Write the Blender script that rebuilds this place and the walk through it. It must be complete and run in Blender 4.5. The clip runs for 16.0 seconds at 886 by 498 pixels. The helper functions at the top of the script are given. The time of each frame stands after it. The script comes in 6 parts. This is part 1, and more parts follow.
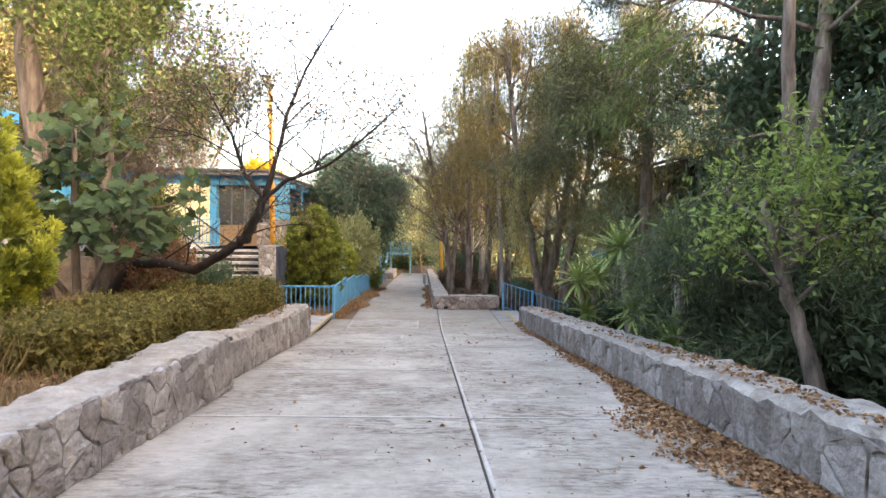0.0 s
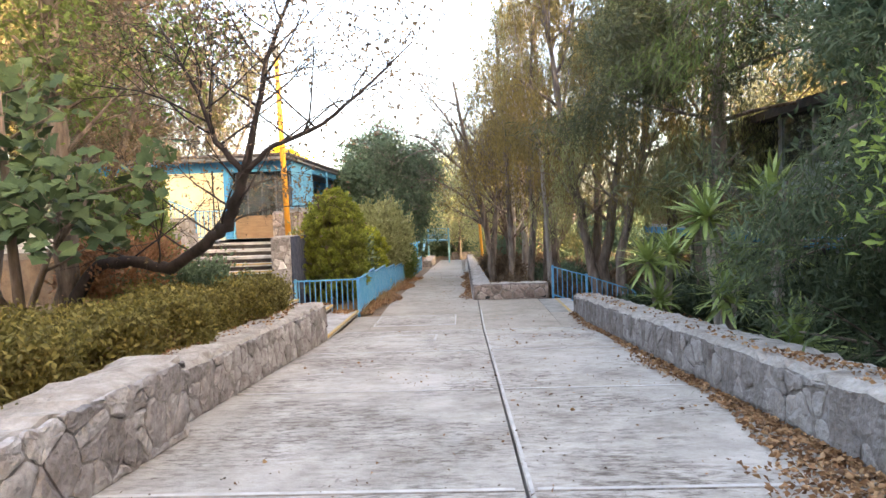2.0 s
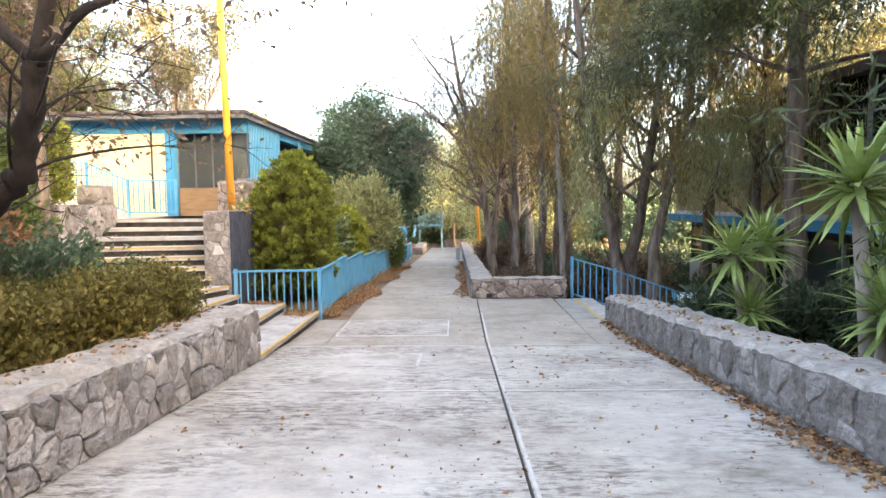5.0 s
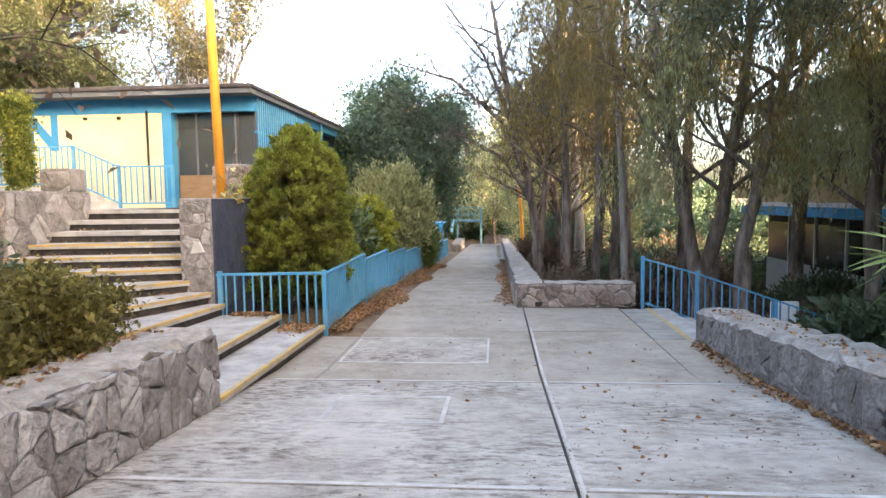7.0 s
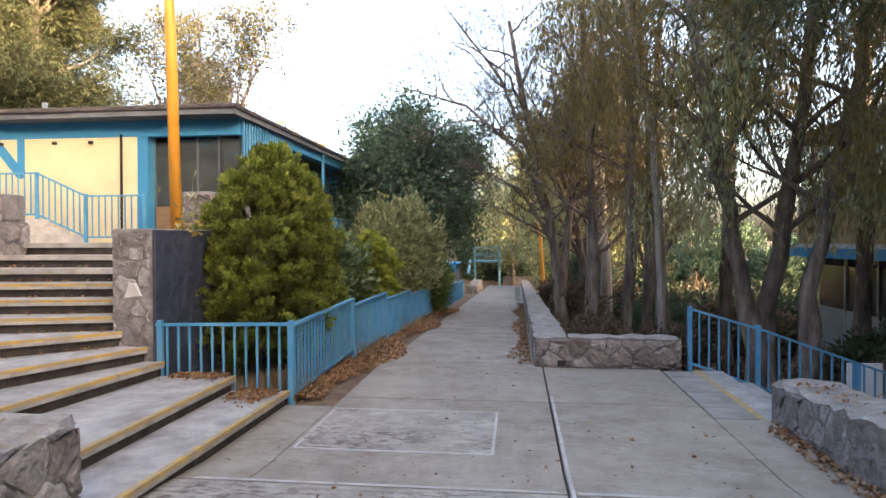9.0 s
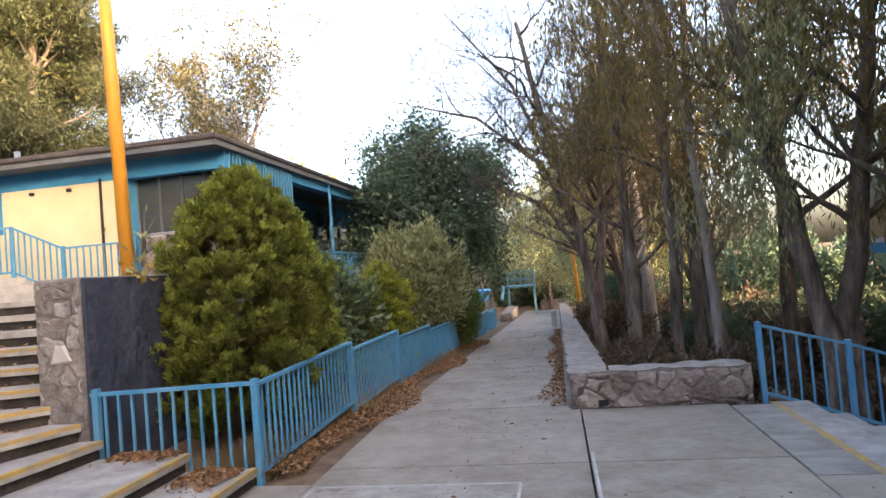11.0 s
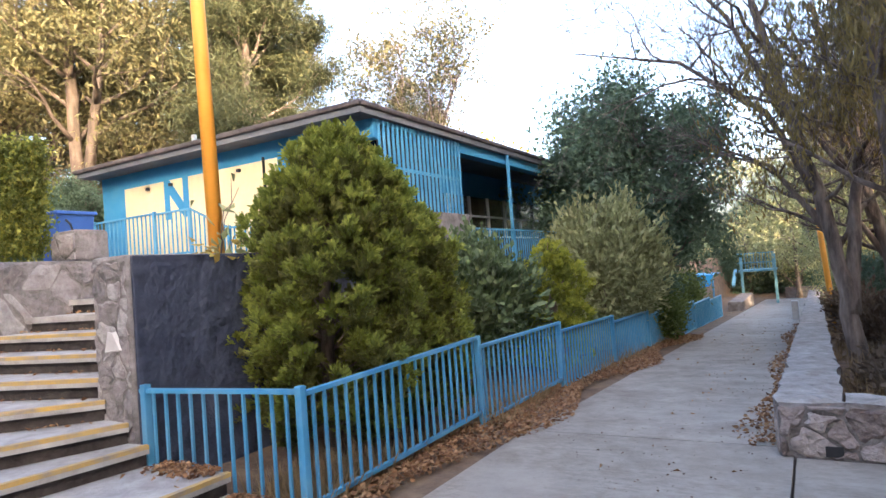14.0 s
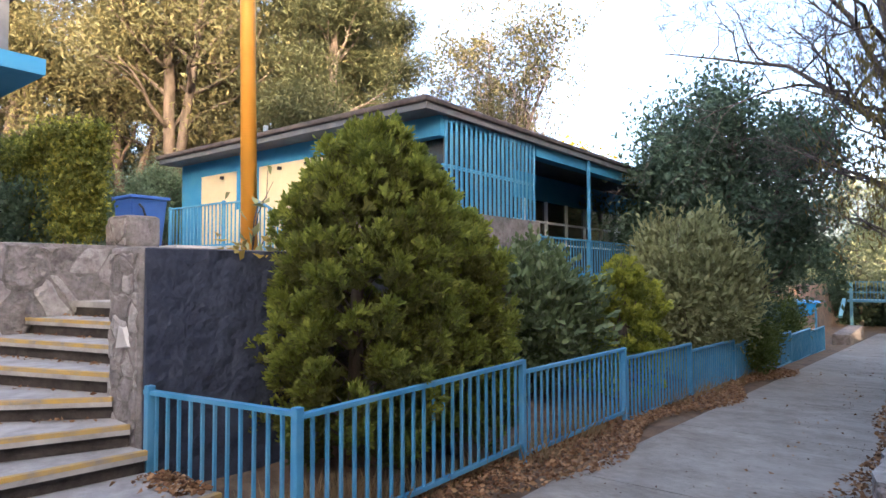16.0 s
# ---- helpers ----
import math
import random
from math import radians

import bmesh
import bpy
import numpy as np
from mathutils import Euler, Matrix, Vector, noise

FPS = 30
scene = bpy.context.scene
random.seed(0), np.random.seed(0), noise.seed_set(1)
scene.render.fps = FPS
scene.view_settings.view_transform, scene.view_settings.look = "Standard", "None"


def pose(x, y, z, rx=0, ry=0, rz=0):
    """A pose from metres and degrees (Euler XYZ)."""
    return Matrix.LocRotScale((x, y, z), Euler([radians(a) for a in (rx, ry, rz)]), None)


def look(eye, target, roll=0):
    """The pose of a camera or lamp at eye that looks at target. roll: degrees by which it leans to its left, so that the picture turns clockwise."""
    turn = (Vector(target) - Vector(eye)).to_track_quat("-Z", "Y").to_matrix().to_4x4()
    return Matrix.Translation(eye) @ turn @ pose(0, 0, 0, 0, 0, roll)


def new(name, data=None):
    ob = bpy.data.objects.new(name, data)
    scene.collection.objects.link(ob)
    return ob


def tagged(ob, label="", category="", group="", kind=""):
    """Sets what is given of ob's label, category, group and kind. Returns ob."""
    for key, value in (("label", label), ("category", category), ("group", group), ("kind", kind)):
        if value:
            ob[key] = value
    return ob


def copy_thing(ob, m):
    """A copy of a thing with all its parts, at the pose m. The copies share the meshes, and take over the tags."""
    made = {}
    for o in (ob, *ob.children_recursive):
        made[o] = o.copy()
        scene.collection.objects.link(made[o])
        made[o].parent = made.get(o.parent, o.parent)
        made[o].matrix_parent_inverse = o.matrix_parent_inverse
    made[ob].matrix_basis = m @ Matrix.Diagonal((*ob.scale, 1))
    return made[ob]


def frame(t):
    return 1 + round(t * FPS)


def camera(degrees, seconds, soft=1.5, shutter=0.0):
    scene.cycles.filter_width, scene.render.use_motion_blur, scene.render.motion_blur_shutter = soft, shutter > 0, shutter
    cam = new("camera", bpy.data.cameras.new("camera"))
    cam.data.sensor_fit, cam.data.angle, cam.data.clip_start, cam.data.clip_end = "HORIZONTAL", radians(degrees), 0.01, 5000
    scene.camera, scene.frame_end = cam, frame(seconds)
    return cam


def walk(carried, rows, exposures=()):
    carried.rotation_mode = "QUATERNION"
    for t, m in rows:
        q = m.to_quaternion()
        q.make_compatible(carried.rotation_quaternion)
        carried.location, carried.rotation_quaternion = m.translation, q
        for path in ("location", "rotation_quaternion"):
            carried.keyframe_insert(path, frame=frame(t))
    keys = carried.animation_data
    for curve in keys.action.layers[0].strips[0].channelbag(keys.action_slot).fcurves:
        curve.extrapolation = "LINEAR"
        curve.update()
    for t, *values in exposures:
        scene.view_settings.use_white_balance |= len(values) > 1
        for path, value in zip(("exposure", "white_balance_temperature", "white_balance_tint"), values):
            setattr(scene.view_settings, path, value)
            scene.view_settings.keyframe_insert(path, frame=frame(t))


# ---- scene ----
cam = camera(70.0, 16.0)
METRES, EYE, TILT, LEAN, TURN = 15.0, 2.5, 0.0, 0.0, -1.8
ROWS = [
    (0.0, 0.0, 0.0, 0.0, 0.03, -1.76, -0.96),
    (0.5, 0.0018, 0.0342, -0.0022, 2.95, -2.89, 0.53),
    (1.0, 0.0044, 0.0775, -0.005, 1.66, -4.22, 0.25),
    (1.5, 0.0035, 0.1144, -0.0056, 4.68, -4.24, -0.49),
    (2.0, 0.0036, 0.1584, -0.0105, 3.61, -2.99, 1.81),
    (2.5, 0.0013, 0.1983, -0.0139, 6.16, -4.16, -0.5),
    (3.0, -0.0027, 0.2503, -0.0183, 5.94, -7.81, 1.73),
    (3.5, -0.0058, 0.2814, -0.021, 2.01, -6.66, -0.18),
    (4.0, -0.0075, 0.3259, -0.0233, 3.23, -3.72, 0.76),
    (6.5, -0.012, 0.5244, -0.0369, 2.67, -4.89, 0.26),
    (7.0, -0.0174, 0.5735, -0.0391, 6.61, -4.44, 0.7),
    (7.5, -0.0172, 0.6066, -0.0393, 6.07, -4.12, 2.8),
    (8.0, -0.0187, 0.6394, -0.0401, 6.86, -1.76, 1.51),
    (10.5, -0.0051, 0.7766, -0.0492, 11.23, 0.42, 1.99),
    (11.0, -0.0042, 0.8021, -0.0495, 11.84, 2.06, 4.67),
    (11.5, 0.0042, 0.8284, -0.0517, 14.26, 0.87, 1.97),
    (12.0, 0.0082, 0.8504, -0.0543, 16.57, 0.31, 2.58),
    (12.5, 0.0117, 0.8733, -0.0545, 24.05, 0.89, 4.14),
    (13.0, 0.0199, 0.8977, -0.0537, 33.85, 0.65, 0.98),
    (13.5, 0.0111, 0.9204, -0.0555, 33.91, 1.04, 2.59),
    (14.0, 0.0186, 0.9387, -0.0559, 32.16, 2.01, 4.27),
    (14.5, 0.0192, 0.9608, -0.0521, 37.45, 2.53, 3.54),
    (15.0, 0.0186, 0.9725, -0.0507, 38.34, 4.96, 0.7),
    (15.5, 0.0176, 0.9805, -0.0498, 39.09, 5.53, 1.0),
    (16.0, 0.0173, 0.9876, -0.0498, 39.85, 2.41, 0.17),
]
walk(cam, [(t, pose(0, 0, EYE, TILT, LEAN, TURN) @ pose(METRES * x, METRES * y, METRES * z, 90 + pitch, roll, yaw)) for t, x, y, z, yaw, pitch, roll in ROWS],
     [(0.0, 4.24, 7050, 15), (1.0, 4.42, 7080, 15), (1.5, 4.52, 7100, 15), (2.5, 4.24, 7050, 15), (3.5, 4.8, 6850, 13), (4.2, 4.7, 6850, 13), (7.0, 4.28, 6500, 13), (8.0, 3.9, 6450, 14), (10.5, 3.66, 6450, 18), (13.0, 3.96, 6050, 18), (14.5, 3.87, 5750, 17), (16.0, 3.58, 5750, 17)])
# ---------------------------------------------------------------- light
SUN_DIR = Vector((0.75, -0.66, 0.16)).normalized()      # towards the sun
world = bpy.data.worlds.new("world")
scene.world = world
world.use_nodes = True
wn = world.node_tree.nodes
sky = wn.new("ShaderNodeTexSky")
sky.sky_type = 'NISHITA'
sky.sun_disc = False
sky.sun_elevation = math.asin(SUN_DIR.z)
sky.sun_rotation = math.atan2(SUN_DIR.x, SUN_DIR.y)
sky.air_density, sky.dust_density, sky.ozone_density = 0.7, 6.0, 0.3
wn["Background"].inputs["Strength"].default_value = 0.15
world.node_tree.links.new(sky.outputs[0], wn["Background"].inputs["Color"])
sun_data = bpy.data.lights.new("sun", 'SUN')
sun_data.energy, sun_data.angle, sun_data.color = 1.3, radians(0.6), (1.0, 0.72, 0.42)
sun = new("sun", sun_data)
sun.matrix_world = look((0, 0, 30), Vector((0, 0, 30)) - SUN_DIR)


# ---------------------------------------------------------------- materials
def mat(name, stops, scale=4.0, detail=6.0, stretch=(1, 1, 1), rough=0.85, bump=0.25, fine=40.0, metal=0.0,
        stain=None, stain_scale=0.7, stain_amount=0.5, island=0.0, per_object=0.0, translucent=0.0, spec=0.3, streak=None, streak_amount=0.6, dist=0.02, coarse=0.65):
    """Noise-coloured surface. stops: colours from dark to light; stain: a second, larger tint; island: colour varies from leaf to leaf."""
    m = bpy.data.materials.new(name)
    m.use_nodes = True
    nt = m.node_tree
    N, L = nt.nodes, nt.links
    bsdf = N["Principled BSDF"]
    bsdf.inputs["Roughness"].default_value = rough
    bsdf.inputs["Metallic"].default_value = metal
    bsdf.inputs["Specular IOR Level"].default_value = spec
    tc = N.new("ShaderNodeTexCoord")
    mp = N.new("ShaderNodeMapping")
    mp.inputs["Scale"].default_value = stretch
    L.new(tc.outputs["Object"], mp.inputs["Vector"])
    n1 = N.new("ShaderNodeTexNoise")
    n1.inputs["Scale"].default_value, n1.inputs["Detail"].default_value = scale, detail
    n1.inputs["Roughness"].default_value = coarse
    L.new(mp.outputs[0], n1.inputs["Vector"])
    fac = n1.outputs["Fac"]
    if island or per_object:
        src = N.new("ShaderNodeNewGeometry").outputs["Random Per Island"] if island else N.new("ShaderNodeObjectInfo").outputs["Random"]
        mx = N.new("ShaderNodeMix")
        mx.inputs[0].default_value = island or per_object
        L.new(fac, mx.inputs[2]), L.new(src, mx.inputs[3])
        fac = mx.outputs[0]
    ramp = N.new("ShaderNodeValToRGB")
    ramp.color_ramp.elements[0].position, ramp.color_ramp.elements[-1].position = (0.08, 0.92) if island else (0.32, 0.68)
    lo, hi = ramp.color_ramp.elements[0].position, ramp.color_ramp.elements[-1].position
    for i, c in enumerate(stops):
        if i == 0:
            e = ramp.color_ramp.elements[0]
        elif i == len(stops) - 1:
            e = ramp.color_ramp.elements[-1]
        else:
            e = ramp.color_ramp.elements.new(lo + (hi - lo) * i / (len(stops) - 1))
        e.color = (*c, 1)
    L.new(fac, ramp.inputs[0])
    col = ramp.outputs[0]
    if stain:
        n2 = N.new("ShaderNodeTexNoise")
        n2.inputs["Scale"].default_value, n2.inputs["Detail"].default_value = stain_scale, 8.0
        n2.inputs["Roughness"].default_value = 0.7
        L.new(tc.outputs["Object"], n2.inputs["Vector"])
        r2 = N.new("ShaderNodeValToRGB")
        r2.color_ramp.elements[0].position, r2.color_ramp.elements[1].position = 0.45, 0.68
        L.new(n2.outputs["Fac"], r2.inputs[0])
        sc = N.new("ShaderNodeMath")
        sc.operation = 'MULTIPLY'
        sc.inputs[1].default_value = stain_amount
        L.new(r2.outputs[0], sc.inputs[0])
        mc = N.new("ShaderNodeMix")
        mc.data_type = 'RGBA'
        L.new(sc.outputs[0], mc.inputs[0]), L.new(col, mc.inputs[6])
        mc.inputs[7].default_value = (*stain, 1)
        col = mc.outputs[2]
    if streak:
        m3 = N.new("ShaderNodeMapping")
        m3.inputs["Scale"].default_value = (3.2, 9, 1)
        L.new(tc.outputs["Object"], m3.inputs["Vector"])
        fc = None
        for vec, sc_, lo_, hi_ in ((m3.outputs[0], 2.6, 0.46, 0.60), (tc.outputs["Object"], 0.55, 0.46, 0.64)):
            n4 = N.new("ShaderNodeTexNoise")
            n4.inputs["Scale"].default_value, n4.inputs["Detail"].default_value, n4.inputs["Roughness"].default_value = sc_, 7.0, 0.7
            L.new(vec, n4.inputs["Vector"])
            r4 = N.new("ShaderNodeMapRange")
            r4.inputs[1].default_value, r4.inputs[2].default_value = lo_, hi_
            L.new(n4.outputs["Fac"], r4.inputs[0])
            mm = N.new("ShaderNodeMath")
            mm.operation = 'MULTIPLY'
            L.new(r4.outputs[0], mm.inputs[0])
            if fc is None:
                mm.inputs[1].default_value = streak_amount
            else:
                L.new(fc, mm.inputs[1])
            fc = mm.outputs[0]
        m5 = N.new("ShaderNodeMix")
        m5.data_type = 'RGBA'
        L.new(fc, m5.inputs[0]), L.new(col, m5.inputs[6])
        m5.inputs[7].default_value = (*streak, 1)
        col = m5.outputs[2]
    L.new(col, bsdf.inputs["Base Color"])
    if bump:
        n3 = N.new("ShaderNodeTexNoise")
        n3.inputs["Scale"].default_value, n3.inputs["Detail"].default_value = fine, 5.0
        L.new(mp.outputs[0], n3.inputs["Vector"])
        bp = N.new("ShaderNodeBump")
        bp.inputs["Strength"].default_value, bp.inputs["Distance"].default_value = bump, dist
        L.new(n3.outputs["Fac"], bp.inputs["Height"])
        L.new(bp.outputs[0], bsdf.inputs["Normal"])
    if translucent:
        tr = N.new("ShaderNodeBsdfTranslucent")
        L.new(col, tr.inputs["Color"])
        ms = N.new("ShaderNodeMixShader")
        ms.inputs[0].default_value = translucent
        L.new(bsdf.outputs[0], ms.inputs[1]), L.new(tr.outputs[0], ms.inputs[2])
        L.new(ms.outputs[0], N["Material Output"].inputs["Surface"])
    return m


def concrete(name, dark, light, groove, worn, bloom, groove_amount=0.5, worn_amount=0.8):
    """Broom-finished concrete: fine grooves across the walk, dirt worn into them in patches, pale bloom between."""
    m = bpy.data.materials.new(name)
    m.use_nodes = True
    nt = m.node_tree
    N, L = nt.nodes, nt.links
    bsdf = N["Principled BSDF"]
    bsdf.inputs["Roughness"].default_value = 0.88
    bsdf.inputs["Specular IOR Level"].default_value = 0.3
    tc = N.new("ShaderNodeTexCoord")

    def field(scale, stretch, lo, hi, detail=6.0, coarse=0.65):
        mp = N.new("ShaderNodeMapping")
        mp.inputs["Scale"].default_value = stretch
        L.new(tc.outputs["Object"], mp.inputs["Vector"])
        n = N.new("ShaderNodeTexNoise")
        n.inputs["Scale"].default_value, n.inputs["Detail"].default_value, n.inputs["Roughness"].default_value = scale, detail, coarse
        L.new(mp.outputs[0], n.inputs["Vector"])
        r = N.new("ShaderNodeMapRange")
        r.inputs[1].default_value, r.inputs[2].default_value = lo, hi
        L.new(n.outputs["Fac"], r.inputs[0])
        return r.outputs[0]

    def times(a, b):
        mm = N.new("ShaderNodeMath")
        mm.operation = 'MULTIPLY'
        for k, v in enumerate((a, b)):
            if isinstance(v, float):
                mm.inputs[k].default_value = v
            else:
                L.new(v, mm.inputs[k])
        return mm.outputs[0]

    def blend(fac, a, b):
        mx = N.new("ShaderNodeMix")
        mx.data_type = 'RGBA'
        L.new(fac, mx.inputs[0])
        for k, v in ((6, a), (7, b)):
            if isinstance(v, tuple):
                mx.inputs[k].default_value = (*v, 1)
            else:
                L.new(v, mx.inputs[k])
        return mx.outputs[2]

    rnd = N.new("ShaderNodeObjectInfo").outputs["Random"]
    patch = field(0.62, (1, 1.35, 1), 0.42, 0.58, 8.0, 0.66)
    lines = field(1.0, (5.5, 30, 1), 0.46, 0.66, 6.0, 0.7)
    dashes = field(1.0, (6.5, 17, 1), 0.46, 0.60, 9.0, 0.76)
    blotch = field(1.9, (1, 1.1, 1), 0.36, 0.64, 12.0, 0.78)
    col = blend(blotch, dark, light)
    col = blend(times(field(0.42, (1, 1.2, 1), 0.47, 0.62, 8.0, 0.7), 0.55), col, bloom)
    col = blend(times(field(0.9, (1, 1, 1), 0.53, 0.70, 10.0, 0.7), 0.5), col, groove)
    col = blend(times(times(lines, field(0.8, (1, 1, 1), 0.35, 0.6, 6.0)), groove_amount), col, groove)
    col = blend(times(times(dashes, patch), worn_amount), col, worn)
    col = blend(times(field(9.0, (1, 1, 1), 0.64, 0.72, 4.0), 0.6), col, worn)
    col = blend(times(rnd, 0.14), col, dark)
    L.new(col, bsdf.inputs["Base Color"])
    bp = N.new("ShaderNodeBump")
    bp.inputs["Strength"].default_value, bp.inputs["Distance"].default_value = 0.5, 0.012
    bp.invert = True
    L.new(lines, bp.inputs["Height"])
    b2 = N.new("ShaderNodeBump")
    b2.inputs["Strength"].default_value, b2.inputs["Distance"].default_value = 0.4, 0.015
    L.new(field(34.0, (1, 1, 1), 0.3, 0.7, 5.0), b2.inputs["Height"])
    L.new(bp.outputs[0], b2.inputs["Normal"])
    L.new(b2.outputs[0], bsdf.inputs["Normal"])
    return m


CONCRETE = concrete("brushed_concrete", (0.275, 0.243, 0.205), (0.50, 0.458, 0.404), (0.20, 0.17, 0.14), (0.08, 0.058, 0.045), (0.57, 0.535, 0.485), 0.28, 0.88)
WORN = concrete("worn_path_concrete", (0.235, 0.203, 0.164), (0.405, 0.358, 0.297), (0.21, 0.175, 0.142), (0.13, 0.10, 0.078), (0.43, 0.385, 0.328), 0.05, 0.35)
PATCH = mat("patch_concrete", [(0.20, 0.186, 0.165), (0.36, 0.34, 0.305)], 3, 8, (1, 2, 1), 0.9, 0.4, 35)
CEMENT = mat("light_cement", [(0.38, 0.36, 0.335), (0.58, 0.555, 0.525)], 5, 8, (1, 1, 1), 0.9, 0.35, 40, stain=(0.2, 0.18, 0.16), stain_amount=0.5)
LIME = mat("pale_cement", [(0.46, 0.445, 0.43), (0.58, 0.565, 0.55)], 6, 7, rough=0.9, bump=0.3)
MORTAR = mat("wall_mortar", [(0.125, 0.11, 0.102), (0.22, 0.202, 0.19), (0.31, 0.29, 0.274)], 6, 12, (1, 1, 1), 0.95, 1.0, 14, stain=(0.10, 0.08, 0.07), stain_scale=4.5, stain_amount=0.6, dist=0.05, coarse=0.76)
WALLTOP = mat("pale_wall_top_cement", [(0.20, 0.176, 0.152), (0.315, 0.286, 0.254), (0.43, 0.398, 0.362)], 5, 12, (1, 1, 1), 0.95, 1.0, 13, stain=(0.17, 0.14, 0.115), stain_scale=3.0, stain_amount=0.6, dist=0.05, coarse=0.76)
PLASTER = mat("pinkish_wall_plaster", [(0.115, 0.098, 0.088), (0.20, 0.178, 0.163), (0.29, 0.265, 0.245)], 5, 12, (1, 1, 1), 0.95, 1.0, 14, stain=(0.09, 0.07, 0.06), stain_scale=3.5, stain_amount=0.6, dist=0.05, coarse=0.76)
STONE = mat("wall_stone", [(0.132, 0.117, 0.11), (0.223, 0.204, 0.195), (0.298, 0.278, 0.267), (0.40, 0.378, 0.365)], 6, 12, (1, 1, 1), 0.92, 1.0, 16, per_object=0.28,
            stain=(0.13, 0.10, 0.085), stain_scale=5.0, stain_amount=0.5, dist=0.05, coarse=0.76)
PINK_STONE = mat("pinkish_wall_stone", [(0.14, 0.108, 0.092), (0.24, 0.193, 0.167), (0.31, 0.258, 0.228), (0.40, 0.345, 0.31)], 6, 12, (1, 1, 1), 0.92, 1.0, 16, per_object=0.32,
                 stain=(0.12, 0.085, 0.07), stain_scale=5.0, stain_amount=0.5, dist=0.05, coarse=0.76)
PALE_STONE = mat("lime_smeared_stone", [(0.13, 0.112, 0.101), (0.205, 0.184, 0.17), (0.27, 0.247, 0.23), (0.345, 0.321, 0.30)], 5, 12, (1, 1, 1), 0.92, 1.0, 14, per_object=0.28,
                 stain=(0.13, 0.105, 0.09), stain_scale=4.0, stain_amount=0.55, dist=0.05, coarse=0.76)
TREAD = mat("worn_step_concrete", [(0.25, 0.236, 0.22), (0.37, 0.354, 0.335), (0.47, 0.453, 0.432)], 3, 10, (1, 1, 1), 0.92, 0.5, 25, stain=(0.17, 0.15, 0.135), stain_scale=2.0, stain_amount=0.4)
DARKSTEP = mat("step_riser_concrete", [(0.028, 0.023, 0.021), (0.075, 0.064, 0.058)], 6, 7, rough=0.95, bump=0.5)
YELLOW_EDGE = mat("worn_yellow_paint", [(0.27, 0.235, 0.185), (0.42, 0.295, 0.12), (0.53, 0.33, 0.07)], 7, 9, rough=0.75, bump=0.3)
NAVY = mat("slate_blue_paint", [(0.028, 0.034, 0.055), (0.055, 0.064, 0.092)], 3, 8, rough=0.75, bump=1.0, fine=7, dist=0.07)
BLUE = mat("blue_enamel", [(0.055, 0.225, 0.39), (0.085, 0.31, 0.52)], 3, 6, rough=0.5, bump=0.08, stain=(0.16, 0.27, 0.33), stain_scale=3, stain_amount=0.5, spec=0.4)
BLUE_WALL = mat("blue_wall_paint", [(0.035, 0.195, 0.36), (0.055, 0.26, 0.475)], 2, 7, rough=0.75, bump=0.15, stain=(0.06, 0.17, 0.25), stain_scale=2, stain_amount=0.4)
CREAM = mat("cream_wall_paint", [(0.59, 0.49, 0.29), (0.69, 0.59, 0.37)], 1.5, 8, rough=0.85, bump=0.12, stain=(0.53, 0.43, 0.27), stain_scale=1.2, stain_amount=0.35)
OCHRE = mat("ochre_wall_paint", [(0.24, 0.175, 0.085), (0.32, 0.24, 0.12)], 1.5, 7, rough=0.85, bump=0.15)
POLE = mat("orange_yellow_paint", [(0.66, 0.285, 0.03), (0.76, 0.36, 0.045)], 3, 6, rough=0.5, bump=0.06, stain=(0.5, 0.22, 0.04), stain_scale=3, stain_amount=0.4)
ROOF_DARK = mat("dark_roof_felt", [(0.045, 0.038, 0.036), (0.10, 0.085, 0.078)], 4, 8, (1, 1, 1), 0.95, 0.5, 20)
SOFFIT = mat("grey_soffit", [(0.085, 0.09, 0.10), (0.14, 0.148, 0.16)], 2, 7, rough=0.9, bump=0.1, stain=(0.1, 0.1, 0.1), stain_amount=0.4)
DARKWOOD = mat("brown_door_panel", [(0.16, 0.10, 0.055), (0.24, 0.16, 0.09)], 3, 8, (1, 1, 6), 0.6, 0.1)
# near-black colour stands in for the shade of unlit rooms and recesses
INTERIOR = mat("interior_shade", [(0.03, 0.03, 0.032), (0.07, 0.068, 0.065)], 1, 4, rough=0.9, bump=0)
METAL = mat("grey_metal", [(0.35, 0.37, 0.38), (0.5, 0.52, 0.53)], 8, 5, rough=0.45, bump=0.05, metal=0.6)
GREYPANEL = mat("grey_green_panel", [(0.20, 0.225, 0.215), (0.29, 0.31, 0.29)], 1.5, 7, rough=0.6, bump=0.08, stain=(0.14, 0.15, 0.14), stain_amount=0.4)
SOIL = mat("dry_soil", [(0.07, 0.05, 0.035), (0.15, 0.105, 0.07), (0.23, 0.165, 0.10)], 3, 9, (1, 1, 1), 0.98, 0.9, 18, stain=(0.22, 0.13, 0.065), stain_scale=0.6, stain_amount=0.6)
LITTER = mat("fallen_leaves", [(0.10, 0.05, 0.025), (0.25, 0.13, 0.06), (0.40, 0.25, 0.13)], 4, 3, rough=0.85, bump=0, island=0.8)
BLUE_PLASTIC = mat("blue_plastic", [(0.025, 0.075, 0.25), (0.035, 0.10, 0.32)], 2, 4, rough=0.4, bump=0.03, spec=0.5)
BLUE_CANVAS = mat("bright_blue_sheet", [(0.03, 0.28, 0.62), (0.05, 0.36, 0.72)], 2, 4, rough=0.6, bump=0.05)
